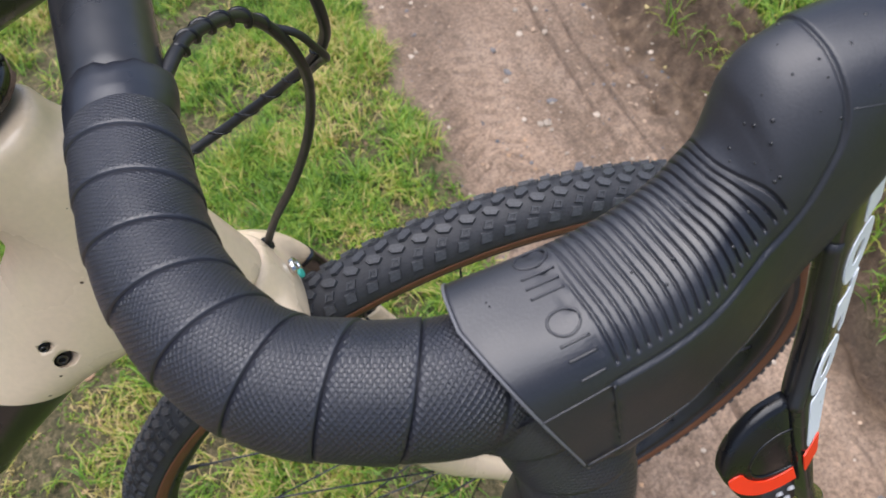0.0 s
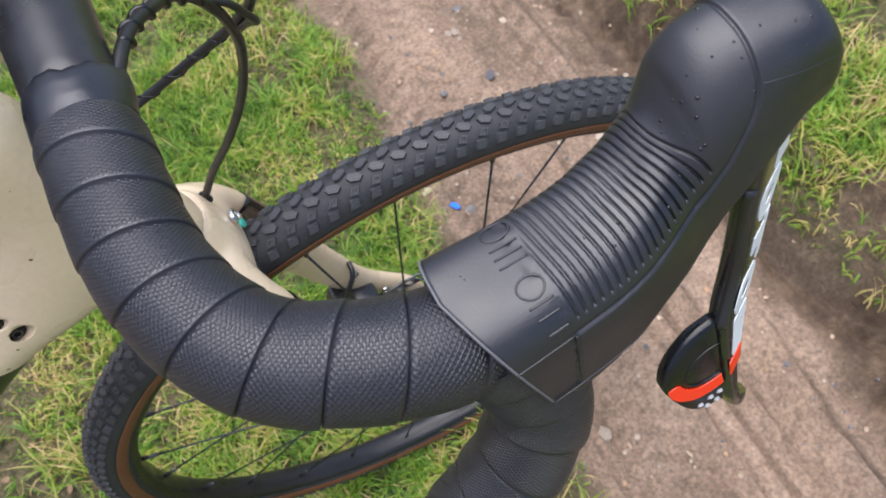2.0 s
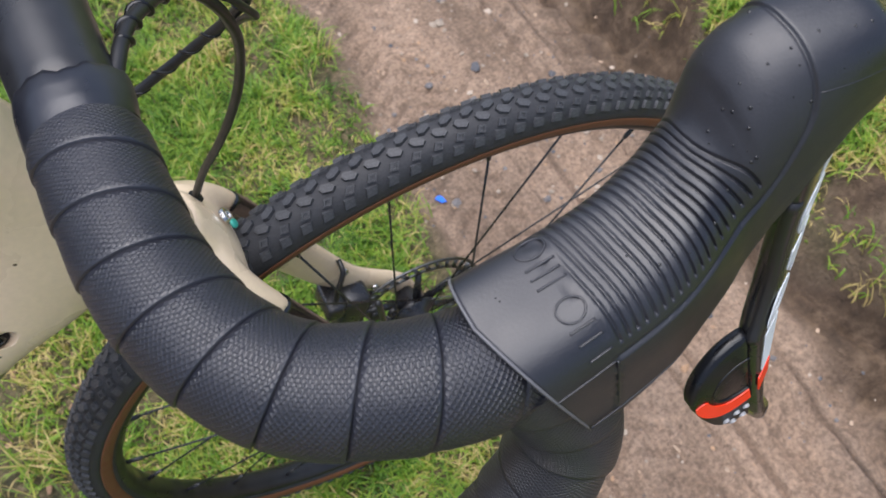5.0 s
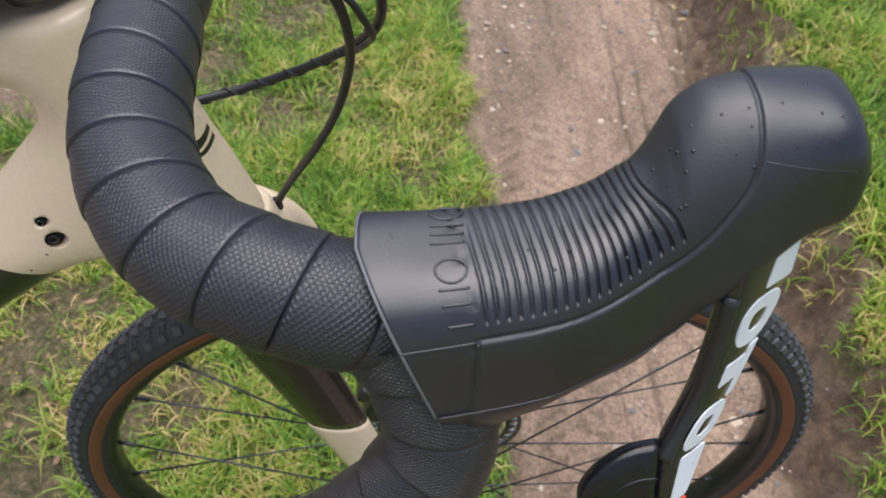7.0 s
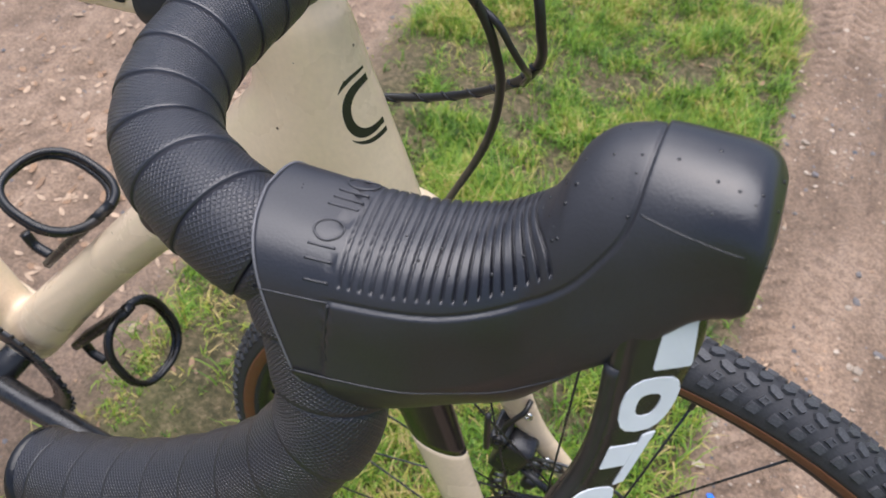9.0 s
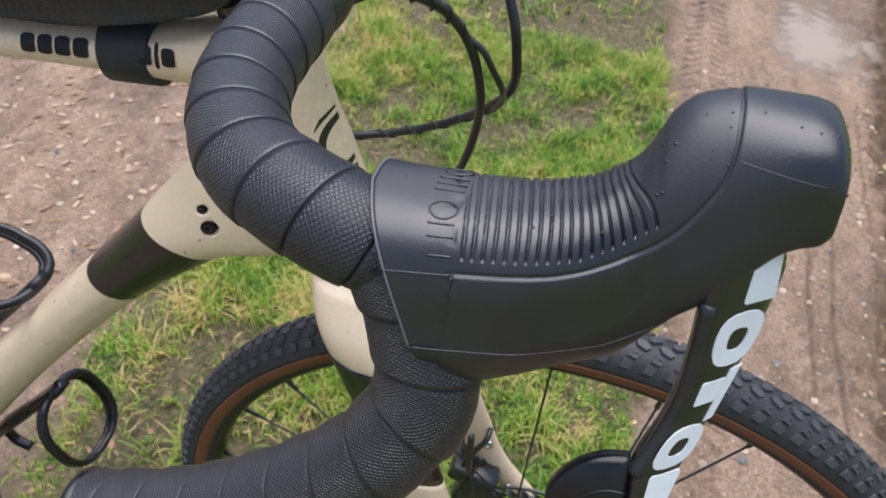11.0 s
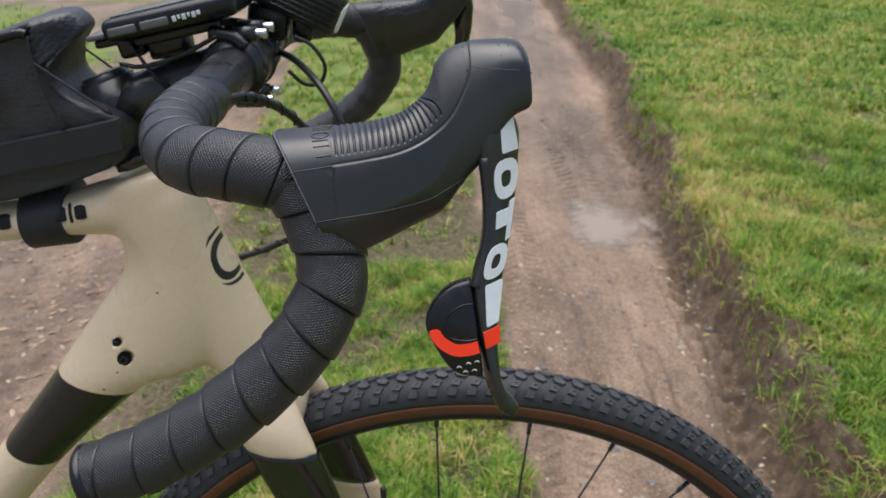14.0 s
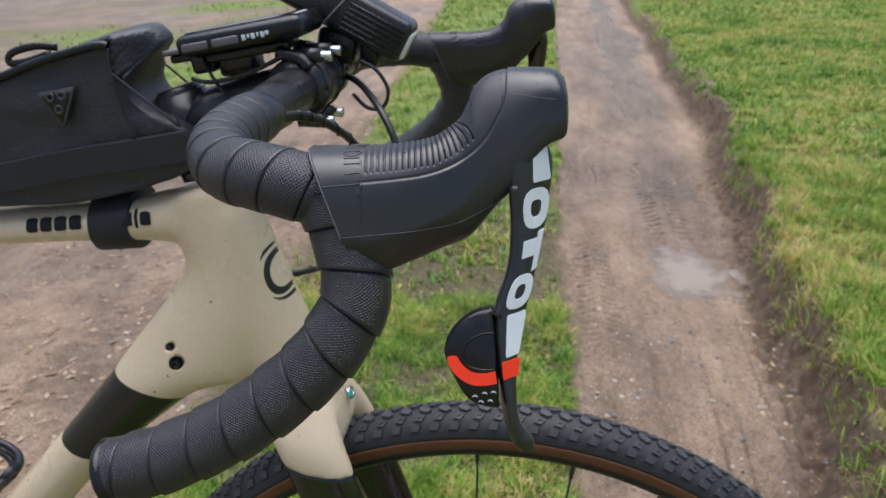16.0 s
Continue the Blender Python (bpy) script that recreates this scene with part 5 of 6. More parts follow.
    ring = spline([(-0.0012, 0.8926), (-0.0067, 0.8919), (-0.0122, 0.8887), (-0.0149, 0.8834), (-0.0133, 0.8793), (-0.0097, 0.8775), (-0.0047, 0.8770), (0.0002, 0.8776)], 4)
    pts = [paddle_at(x, z, 0.0004) for x, z in ring]
    part("paddle_ridge", tube([(q[0], -side * q[1], q[2]) for q in pts], 0.0005, 6), M_PLASTIC, paddle, "moulded ridge on the paddle")


for side in (-1, 1):
    part("bare", tube([(BAR_X, side * 0.11, BAR_Z), (BAR_X, side * 0.12, BAR_Z)], 0.013, 12), M_BLACK, bar_ob)
    piece("bar_tape", tape(BAR, side, 0.0165, 0.0160, 1, lift=0.00050, gap=-2.6, first=-0.001, sink=0.0008, start=0.0012), bar_ob, "matt black wrapped bar tape with diamond texture")
    piece("bar_tape", tape(DROP, side, 0.0200, 0.0157, 1, lift=0.0012, gap=-0.45), bar_ob, "matt black wrapped bar tape with diamond texture")
    piece("finishing_tape", finishing_tape(side), bar_ob, "smooth black finishing tape bulging over the cables")
    e = np.array((-0.182, side * 0.2645, 0.8140))
    d = np.array((-0.943, side * 0.086, -0.322))
    part("bar_plug", tube([e - 0.003 * d, e + 0.0005 * d, e + 0.0022 * d, e + 0.003 * d], [0.0162, 0.0172, 0.0160, 0.011], 32), M_PLASTIC, bar_ob, "black bar end plug")
    lever = tagged(new("brake_lever"), "black hydraulic brake and shift lever with rubber hood")
    lever.parent = bike
    build_hood(side, lever)
    build_lever(side, lever)

# --- stem ---
A, B = steer(0.628), np.array((BAR_X, 0.0, BAR_Z))
stem_ob = part("stem", join(tube([A, A + (B - A) * 0.25, A + (B - A) * 0.75, B], [0.0190, 0.0190, 0.0180, 0.0175], 28), tube([A - 0.021 * np.array((-0.3256, 0, 0.9455)), A + 0.021 * np.array((-0.3256, 0, 0.9455))], 0.0195, 32, up=(0, 1, 0)), tube([B + np.array((0, -0.024, 0)), B + np.array((0, 0.024, 0))], 0.0205, 36)), M_BLACK, bike, "black alloy stem")
for dy in (-0.014, 0.014):
    for sz in (-1, 1):
        p = np.array((BAR_X + 0.004, dy, BAR_Z + sz * 0.0225))
        part("face_plate_bolt", tube([p, p + np.array((0.014, 0, 0)), p + np.array((0.019, 0, 0)), p + np.array((0.0195, 0, 0))], [0.0035, 0.0035, 0.0035, 0.0028], 16), M_STEEL, stem_ob, "shiny steel face plate bolt")
        q = p + np.array((-0.006, 0, 0))
        part("bolt_lug", tube([q, q + np.array((0.018, 0, 0))], 0.0052, 16), M_BLACK, stem_ob)
part("top_cap", tube([A + 0.021 * np.array((-0.3256, 0, 0.9455)), A + 0.026 * np.array((-0.3256, 0, 0.9455))], [0.017, 0.015], 28, up=(0, 1, 0)), M_BLACK, stem_ob, "black stem top cap")
for dz in (-0.008, 0.008):
    p = A + np.array((-0.018, -0.014, dz))
    part("clamp_bolt", tube([p, p + np.array((-0.002, -0.006, 0)), p + np.array((-0.0022, -0.0068, 0))], [0.0033, 0.0033, 0.0024], 14), M_STEEL, stem_ob, "steel clamp bolt")

# --- cables ---
BUNDLE = [(-0.1460, -0.116, 0.955), (-0.1390, -0.1025, 0.9545), (-0.1334, -0.0895, 0.9532), (-0.1277, -0.0783, 0.9498), (-0.1203, -0.0670, 0.9433), (-0.1114, -0.0528, 0.9320), (-0.1035, -0.0450, 0.9195)]
HOSES = [
    ("brake_hose", "black brake hose looping from the bar into the fork", 0.0024, BUNDLE + [(-0.0970, -0.0415, 0.9055), (-0.0936, -0.0375, 0.8900), (-0.0924, -0.0317, 0.874), (-0.094, -0.025, 0.8535), (-0.098, -0.019, 0.8315), (-0.105, -0.012, 0.807), (-0.1154, -0.0037, 0.779), (-0.129, 0.0084, 0.745), (-0.141, 0.015, 0.714)]),
    ("cable_loom", "black cables wrapped together entering the head tube", 0.0026, [(-0.205, 0.010, 0.796), (-0.166, 0.021, 0.800), (-0.135, 0.022, 0.812), (-0.108, 0.014, 0.832), (-0.090, 0.002, 0.853), (-0.0795, -0.0106, 0.875), (-0.079, -0.021, 0.899), (-0.084, -0.020, 0.920), (-0.098, -0.004, 0.940), (-0.121, 0.035, 0.951), (-0.146, 0.070, 0.953)]),
    ("thin_wire", "thin black gear wire", 0.0017, [(x, y + 0.003, z - 0.003) for x, y, z in BUNDLE] + [(-0.0930, -0.0415, 0.909), (-0.0870, -0.0390, 0.898), (-0.0823, -0.0316, 0.884), (-0.084, -0.012, 0.865), (-0.090, 0.000, 0.850)]),
]
for name, label, r, pts in HOSES:
    part(name, tube(spline(pts, 14), r, 12), M_HOSE, bike, label)
# spiral wrap on the bundle
path = spline(HOSES[1][3][0:6], 20)
tn, ns, bs = frames(path)
wrap = [p + 0.0026 * (math.cos(i * 0.55) * n + math.sin(i * 0.55) * b) for i, (p, n, b) in enumerate(zip(path, ns, bs))]
part("spiral_wrap", tube(wrap, 0.0008, 6), M_PLASTIC, bike, "spiral cable wrap")
path = spline(BUNDLE[2:], 20)
tn, ns, bs = frames(path)
wrap = [p + np.array((0, 0.001, -0.001)) + 0.0027 * (math.cos(i * 0.42) * n + math.sin(i * 0.42) * b) for i, (p, n, b) in enumerate(zip(path, ns, bs))]
part("spiral_wrap", tube(wrap, 0.0011, 6), M_PLASTIC, bike, "spiral cable wrap")


# --- decals on the frame ---
def on_frame(ob, offset=0.0009):
    w = ob.modifiers.new("lie_on", "SHRINKWRAP")
    w.target, w.wrap_method, w.offset = frame_ob, "PROJECT", offset
    w.use_project_y, w.use_positive_direction, w.use_negative_direction = True, True, False
    return ob


def strip(points, widths, y):
    """A flat ribbon in the side plane along (x, z) points."""
    p = np.array(points, float)
    t = np.gradient(p, axis=0)
    t /= np.linalg.norm(t, axis=1)[:, None]
    n = np.stack([-t[:, 1], t[:, 0]], 1)
    verts = []
    for q, m, w in zip(p, n, widths):
        verts += [(q[0] + m[0] * w * k, y, q[1] + m[1] * w * k) for k in (-1, -0.33, 0.33, 1)]
    return verts, grid_faces(len(p), 4, wrap=False)


for x0, x1 in ((-0.369, -0.3595), (-0.3575, -0.348), (-0.346, -0.336), (-0.334, -0.324), (-0.2915, -0.283), (-0.281, -0.2785), (-0.2765, -0.268)):
    pts = [(x, 0.8455 + 0.118 * (x + 0.369)) for x in np.linspace(x0, x1, 5)]
    h = 0.0068 if x1 - x0 < 0.004 else 0.0050
    on_frame(part("name_bar", strip(pts, [h * 0.8, h, h, h, h * 0.8], -0.034), M_INK, frame_ob, "dark printed bar"))

# --- bottle cages, crank and rear end ---
DT = np.array((-0.662, 0.0, -0.749))
DN = np.array((-0.749, 0.0, 0.662))


def build_cage(foot, out):
    """A two-loop bottle cage; foot: on the tube's face, out: +1 above, -1 below the tube."""
    n, side = DN * out, np.array((0, 1, 0))
    c = np.array(foot) + n * 0.008
    spine = [[c + DT * d + n * (h * 0.0045) + side * (w * k) for k, h in ((-1, -1), (1, -1), (1.15, 0), (1, 1), (-1, 1), (-1.15, 0))] for d, w in ((-0.062, 0.007), (-0.05, 0.010), (0.0, 0.009), (0.06, 0.012), (0.09, 0.012), (0.10, 0.008))]
    cage = part("bottle_cage", loft(spine), M_PLASTIC, bike, "black plastic bottle cage")
    mid = c + n * 0.038 - DT * 0.030

    def soft(v):
        return math.copysign(abs(v) ** 0.8, v)

    for grow, slide, thick in ((1.0, 0.0, 0.0036), (0.97, 0.010, 0.0032)):
        loop = [mid + DT * slide + 0.040 * grow * (soft(math.cos(a)) * n + soft(math.sin(a)) * side) + DT * 0.022 * math.cos(a) for a in np.linspace(radians(-179), radians(179), 40)]
        part("cage_loop", tube(loop, [thick * (1.0 + 0.35 * (abs(k - 19.5) / 19.5) ** 3) for k in range(40)], 10), M_PLASTIC, cage, "curved cage arm")
    part("cage_tab", tube(spline([c + DT * 0.09 + n * 0.002, c + DT * 0.098 + n * 0.02, c + DT * 0.092 + n * 0.036], 6), 0.0055, 10), M_PLASTIC, cage)

build_cage((-0.480, 0.0, 0.545), 1)
build_cage((-0.515, 0.0, 0.400), -1)
BB = np.array((-0.640, 0.0, 0.300))
crank = part("crank", join(tube(spline([BB + (0, -0.070, 0), BB + (0.02, -0.076, -0.002), BB + (0.16, -0.084, -0.010), BB + (0.175, -0.085, -0.011)], 6), [0.020] + [0.014] * 17 + [0.012], 16), tube([BB + (0, -0.08, 0), BB + (0, 0.07, 0)], 0.018, 20)), M_BLACK, bike, "black crank arm pointing forward")
ring = [(0.082, -0.003), (0.086, -0.001), (0.086, 0.001), (0.082, 0.003), (0.062, 0.002), (0.062, -0.002)]
part("chainring", revolve(ring, 80, centre=tuple(BB + (0, -0.050, 0)), closed=True), M_BLACK, bike, "black toothed chainring")
for k in range(40):
    a = 2 * math.pi * k / 40
    p = BB + np.array((0.086 * math.cos(a), -0.050, 0.086 * math.sin(a)))
    q = BB + np.array((0.0905 * math.cos(a), -0.050, 0.0905 * math.sin(a)))
    part("tooth", tube([p, q], [0.0030, 0.0012], 6), M_BLACK, crank)
part("chain_stay", join(*[tube(spline([BB + (-0.02, 0.03 * k, 0), BB + (-0.2, 0.055 * k, 0.01), (-1.045, 0.066 * k, 0.352)], 6), 0.011, 14) for k in (-1, 1)], *[tube(spline([(-0.735, 0.016 * k, 0.72), (-0.85, 0.045 * k, 0.58), (-1.045, 0.066 * k, 0.352)], 6), 0.0085, 14) for k in (-1, 1)]), M_CREAM, bike, "sand-coloured rear stays")
rear = tagged(new("rear_wheel"), "rear wheel with knobbly tan-wall tyre")
rear.parent = bike
for child in list(wheel.children):
    if child.name.split(".")[0] in ("tyre", "sidewall", "bead", "rim", "hub", "spoke", "tread"):
        twin = child.copy()
        scene.collection.objects.link(twin)
        twin.parent = rear
rear.location = (-1.045, 0.0, 0.0)

# ---- things on the bicycle ----
def side_body(outline, half, belly, name, mat, parent, label, rows=9, taper=False):
    """A padded body: an (x, z) outline swept across y, drawn in towards both flanks."""
    o = spline(list(outline) + [outline[0]], 6)[:-1]
    c = o.mean(0)
    def ring_at(y, s):
        ring = []
        for p in o:
            x, z = c[0] + (p[0] - c[0]) * s, c[1] + (p[1] - c[1]) * s
            crease = noise.noise(Vector((x * 24 + z * 14, y * 12, z * 30 - x * 9))) + 0.5 * noise.noise(Vector((x * 60, y * 30, z * 60)))
            slim = 1 - 0.62 * clamp((x - np.interp(z, (0.929, 0.9668), (-0.233, -0.2784))) / 0.022) if taper else 1.0
            ring.append((x, slim * y if slim < 1 else y - math.copysign(0.0036 * (1 - crease), y) if abs(y) > half * 0.99 else y, z + (0.0013 * crease if abs(y) < half * 0.99 else 0.0)))
        return ring

    flank = [(1.0 - belly) * q for q in (0.12, 0.28, 0.42, 0.55, 0.67, 0.78, 0.88, 0.95)]
    rings = [ring_at(-half, q) for q in flank]
    rings += [ring_at(half * k, 1 - belly * abs(k) ** 5) for k in np.linspace(-1, 1, rows * 2 + 1)]
    rings += [ring_at(half, q) for q in reversed(flank)]
    return part(name, loft(rings), mat, parent, label)


bag = thing("top_tube_bag", "black fabric zip bag strapped on the top tube", "bag")
BAG = [(-0.226, 0.905), (-0.2265, 0.922), (-0.242, 0.932), (-0.264, 0.943), (-0.270, 0.957), (-0.262, 0.972), (-0.2505, 0.984), (-0.258, 0.9935), (-0.272, 0.9935), (-0.285, 0.990), (-0.335, 0.973), (-0.385, 0.953), (-0.440, 0.928), (-0.462, 0.900), (-0.455, 0.872), (-0.420, 0.860), (-0.381, 0.860), (-0.312, 0.868), (-0.258, 0.884), (-0.236, 0.893)]
body = side_body(BAG, 0.036, 0.08, "bag_body", M_FABRIC, bag, "black padded fabric body with hexagon print", taper=True)
zip_line = [(-0.2795, 0.9830), (-0.2835, 0.9840), (-0.296, 0.9815), (-0.335, 0.9700), (-0.385, 0.9500), (-0.445, 0.9210)]
for side in (-1, 1):
    part("zip_piping", tube(spline([(x, side * 0.0345, z) for x, z in zip_line], 8), 0.0030, 8), M_PLASTIC, body, "black zip piping")
    part("panel_seam", tube(spline([(-0.279, side * 0.0352, 0.982), (-0.2784, side * 0.0362, 0.9668), (-0.2745, side * 0.0366, 0.945), (-0.267, side * 0.0364, 0.9193)], 8), 0.0011, 6), M_WEB, body, "stitched panel seam")
    part("panel_seam", tube(spline([(-0.2784, side * 0.0362, 0.9655), (-0.257, side * 0.0356, 0.9480), (-0.2345, side * 0.0340, 0.9295)], 8), 0.0010, 6), M_WEB, body, "stitched panel seam")
    band = [(-0.2290, 0.9165), (-0.240, 0.9140), (-0.268, 0.9085), (-0.309, 0.9010), (-0.345, 0.8930), (-0.378, 0.8855), (-0.43, 0.874)]
    ribbon = []
    for x, z in spline(band, 6):
        ribbon.append([(x, side * (0.0385 if k % 3 else 0.0350), z + dz) for k, dz in enumerate((-0.0115, -0.0105, 0.0105, 0.0115))])
    v = [p for row in ribbon for p in row]
    part("bag_band", (v, grid_faces(len(ribbon), 4, wrap=False)), M_WEB, body, "wide black webbing band", smooth=False)
    tri = [(-0.335, 0.9500), (-0.305, 0.9560), (-0.318, 0.9250)]
    fine = []
    for i in range(3):
        p, a, b = (np.array(tri[k % 3]) for k in (i, i - 1, i + 1))
        fine += [tuple((1 - u) ** 2 * (p + (a - p) * 0.12) + 2 * u * (1 - u) * p + u * u * (p + (b - p) * 0.12)) for u in (0, 0.33, 0.66, 1)]
    v, f = slab(fine, 0.0026, 0.0006)
    part("badge", ([(x, y + side * 0.0372, z) for x, y, z in v], f), M_BADGE, body, "triangular rubber badge")
    c = np.mean(tri, axis=0)
    inner = [tuple(c + (np.array(q) - c) * 0.76) for q in fine]
    v, f = slab(inner, 0.0014, 0.0003)
    part("badge_inlay", ([(x, y + side * 0.0386, z) for x, y, z in v], f), M_PLASTIC, body, "dark badge inlay")
    for k, (dx, dz) in enumerate(((-0.0045, 0.0040), (0.0042, 0.0056), (0.0005, -0.0042))):
        disc("badge_mark", (c[0] + dx, side * 0.0393, c[1] + dz), (0, side, 0), 0.0034, 0.0008, M_BADGE, body, "grey raised badge mark", inner=0.0018)
def hex_print():
    """Small faint hexagons printed on the bag's flanks, in offset rows, thinning downwards."""
    rng = random.Random(41)
    for side in (-1, 1):
        verts, faces = [], []
        for row in range(22):
            for col in range(48):
                x, z = -0.452 + 0.0042 * (col + 0.5 * (row % 2)), 0.978 - 0.00364 * row
                top = 0.9705 if x > -0.335 else 0.9705 + 0.42 * (x + 0.335)
                low = 0.916 + 0.19 * (x + 0.29)
                if not low + 0.004 < z < top or x > -0.284 or rng.random() < row / 30:
                    continue
                if -0.341 < x < -0.300 and 0.920 < z < 0.962:
                    continue
                k = len(verts)
                verts += [(x + 0.0018 * math.cos(a), side * 0.06, z + 0.0018 * math.sin(a)) for a in np.linspace(radians(30), radians(390), 6, endpoint=False)]
                faces.append(tuple(range(k, k + 6)))
        ob = part("hexagon_print", (verts, faces), M_PRINT, body, "faint grey hexagon print", smooth=False)
        w = ob.modifiers.new("lie_on", "SHRINKWRAP")
        w.target, w.wrap_method, w.wrap_mode, w.offset = body, "PROJECT", "ABOVE_SURFACE", 0.0008
        w.use_project_y, w.use_positive_direction, w.use_negative_direction = True, side < 0, side > 0


hex_print()
part("zip_puller", join(tube(spline([(-0.322, -0.024, 0.980), (-0.336, -0.027, 0.981), (-0.354, -0.028, 0.976), (-0.357, -0.028, 0.969), (-0.345, -0.028, 0.970), (-0.326, -0.026, 0.976)], 6), 0.0026, 8, squash=0.6)), M_PLASTIC, body, "black zip puller loop")


def strap_loop(name, x, width, cz, hz, hy, mat, parent, label, slope=0.11):
    """A webbing strap round the top tube."""
    rings = []
    for dx in (-width / 2, -width / 2 + 0.0012, width / 2 - 0.0012, width / 2):
        grow = 0.0 if abs(dx) > width / 2 - 0.001 else 0.0012
        rings.append([(x + dx, (hy + grow) * math.cos(a), cz + slope * dx + (hz + grow) * math.sin(a)) for a in np.linspace(0, 2 * math.pi, 40, endpoint=False)])
    return part(name, loft(rings), mat, parent, label)


strap_loop("strap", -0.303, 0.033, 0.8475, 0.0240, 0.0270, M_WEB, bag, "black hook-and-loop strap round the tube")
part("stem_strap", join(tube(spline([(-0.238, -0.030, 0.930), (-0.243, -0.024, 0.925), (-0.250, 0.0, 0.930), (-0.243, 0.024, 0.925), (-0.238, 0.030, 0.930)], 8), 0.006, 10, squash=0.4)), M_WEB, bag, "strap round the steerer")

# cycling computer with its mount
comp = thing("cycling_computer", "black cycling computer in a mount above the stem", "computer")
CM = pose(-0.189, 0.0, 0.9905, 0, -11, 0)
case = part("case", moved(rounded_box(0.091, 0.060, 0.0150, 0.0055, 4), CM), M_PLASTIC, comp, "rounded black plastic case")
part("screen", moved(rounded_box(0.070, 0.046, 0.0012, 0.0005), CM @ pose(-0.004, 0, 0.0078)), M_GLOSS, case, "dark glossy screen")
for dx in (-0.031, -0.009):
    part("button", moved(rounded_box(0.019, 0.0024, 0.0055, 0.0011), CM @ pose(dx, -0.0303, -0.0010)), M_GREY, case, "grey side button")
for k in range(6):
    w = (0.0026, 0.0018, 0.0026, 0.0016, 0.0026, 0.0026)[k]
    x = 0.0045 + k * 0.0033
    part("name_bar", moved(rounded_box(w, 0.0008, 0.0026 if k % 2 else 0.0036, 0.0003), CM @ pose(x, -0.0302, -0.0008 + 0.0006 * (k % 2))), M_WHITE, case, "small white printed bar")
part("name_bar", moved(rounded_box(0.004, 0.022, 0.0004, 0.0001), CM @ pose(0.038, 0, 0.0078)), M_WHITE, case, "small white printed bar")
part("mount", join(
    moved(rounded_box(0.060, 0.032, 0.007, 0.002), CM @ pose(-0.002, 0, -0.0115)),
    tube(spline([(-0.165, -0.020, 0.980), (-0.150, -0.022, 0.977), (-0.142, -0.024, 0.970)], 6), 0.0045, 10),
    tube(spline([(-0.165, 0.020, 0.980), (-0.150, 0.022, 0.977), (-0.142, 0.024, 0.970)], 6), 0.0045, 10),
    moved(rounded_box(0.026, 0.026, 0.016, 0.003), pose(-0.198, 0, 0.9700, 0, -8, 0)),
    moved(rounded_box(0.034, 0.022, 0.006, 0.002), pose(-0.230, 0, 0.9740, 0, -10, 0))), M_PLASTIC, comp, "black plastic mount")
part("mount_block", moved(rounded_box(0.018, 0.028, 0.014, 0.003), CM @ pose(-0.036, 0, -0.014)), M_PLASTIC, comp, "black plastic mounting block")
part("mount_tab", moved(rounded_box(0.014, 0.030, 0.004, 0.0015), CM @ pose(-0.056, 0, -0.003)), M_GREY, comp, "grey metal tab")
for y in (-0.021, 0.021):
    part("rubber_band", tube([(BAR_X + 0.0195 * math.cos(a), y + 0.06 * (0.0195 * math.sin(a)), BAR_Z + 0.0195 * math.sin(a)) for a in np.linspace(0, 2 * math.pi, 26)], 0.0026, 8), M_PLASTIC, comp, "black rubber mounting band")
part("band_wire", tube(spline([(-0.228, -0.019, 0.960), (-0.212, -0.0235, 0.959), (-0.185, -0.024, 0.966), (-0.160, -0.0235, 0.978)], 8), 0.0016, 8), M_PLASTIC, comp, "black wire along the stem")
part("band_wire", tube(spline([(-0.222, -0.012, 0.976), (-0.212, -0.0215, 0.962), (-0.200, -0.022, 0.945), (-0.196, -0.014, 0.935)], 8), 0.0013, 8), M_PLASTIC, comp, "black wire over the stem")

# front lamp
lamp = thing("bicycle_lamp", "black finned front lamp clamped on the handlebar", "bicycle light")
LM = pose(-0.131, 0.047, 1.0030, 0, 27, 0)
shell_ob = part("lamp_body", moved(rounded_box(0.105, 0.034, 0.032, 0.006, 4), LM), M_BLACK, lamp, "black alloy lamp body")
for k in range(6):
    for sy in (-1, 1):
        part("cooling_fin", moved(rounded_box(0.046, 0.0018, 0.0020, 0.0006, 1), LM @ pose(0.026, sy * 0.0172, -0.0105 + 0.0038 * k)), M_PLASTIC, shell_ob, "thin cooling fin")
part("grey_trim", moved(rounded_box(0.006, 0.0352, 0.0332, 0.004, 2), LM @ pose(-0.004, 0, 0, 0, 18, 0)), M_GREY, shell_ob, "silver-grey trim band")
part("lens", moved(rounded_box(0.006, 0.028, 0.022, 0.003, 3), LM @ pose(0.0515, 0, -0.001)), M_GLASS, shell_ob, "clear front lens")
part("top_button", moved(rounded_box(0.022, 0.014, 0.003, 0.001), LM @ pose(-0.02, 0, 0.0165)), M_GREY, shell_ob, "grey top button")
part("name_bar", moved(rounded_box(0.018, 0.0006, 0.0045, 0.0002), LM @ pose(-0.026, -0.0172, 0.006)), M_GREY, shell_ob, "small grey printed bar")
part("lamp_clamp", join(tube([(BAR_X, 0.036, BAR_Z), (BAR_X, 0.058, BAR_Z)], 0.0195, 30), moved(rounded_box(0.030, 0.022, 0.024, 0.004), pose(-0.138, 0.047, 0.977, 0, 10, 0)), moved(rounded_box(0.014, 0.012, 0.020, 0.004), pose(-0.113, 0.040, 0.972, 0, 0, 0))), M_PLASTIC, lamp, "black bar clamp")
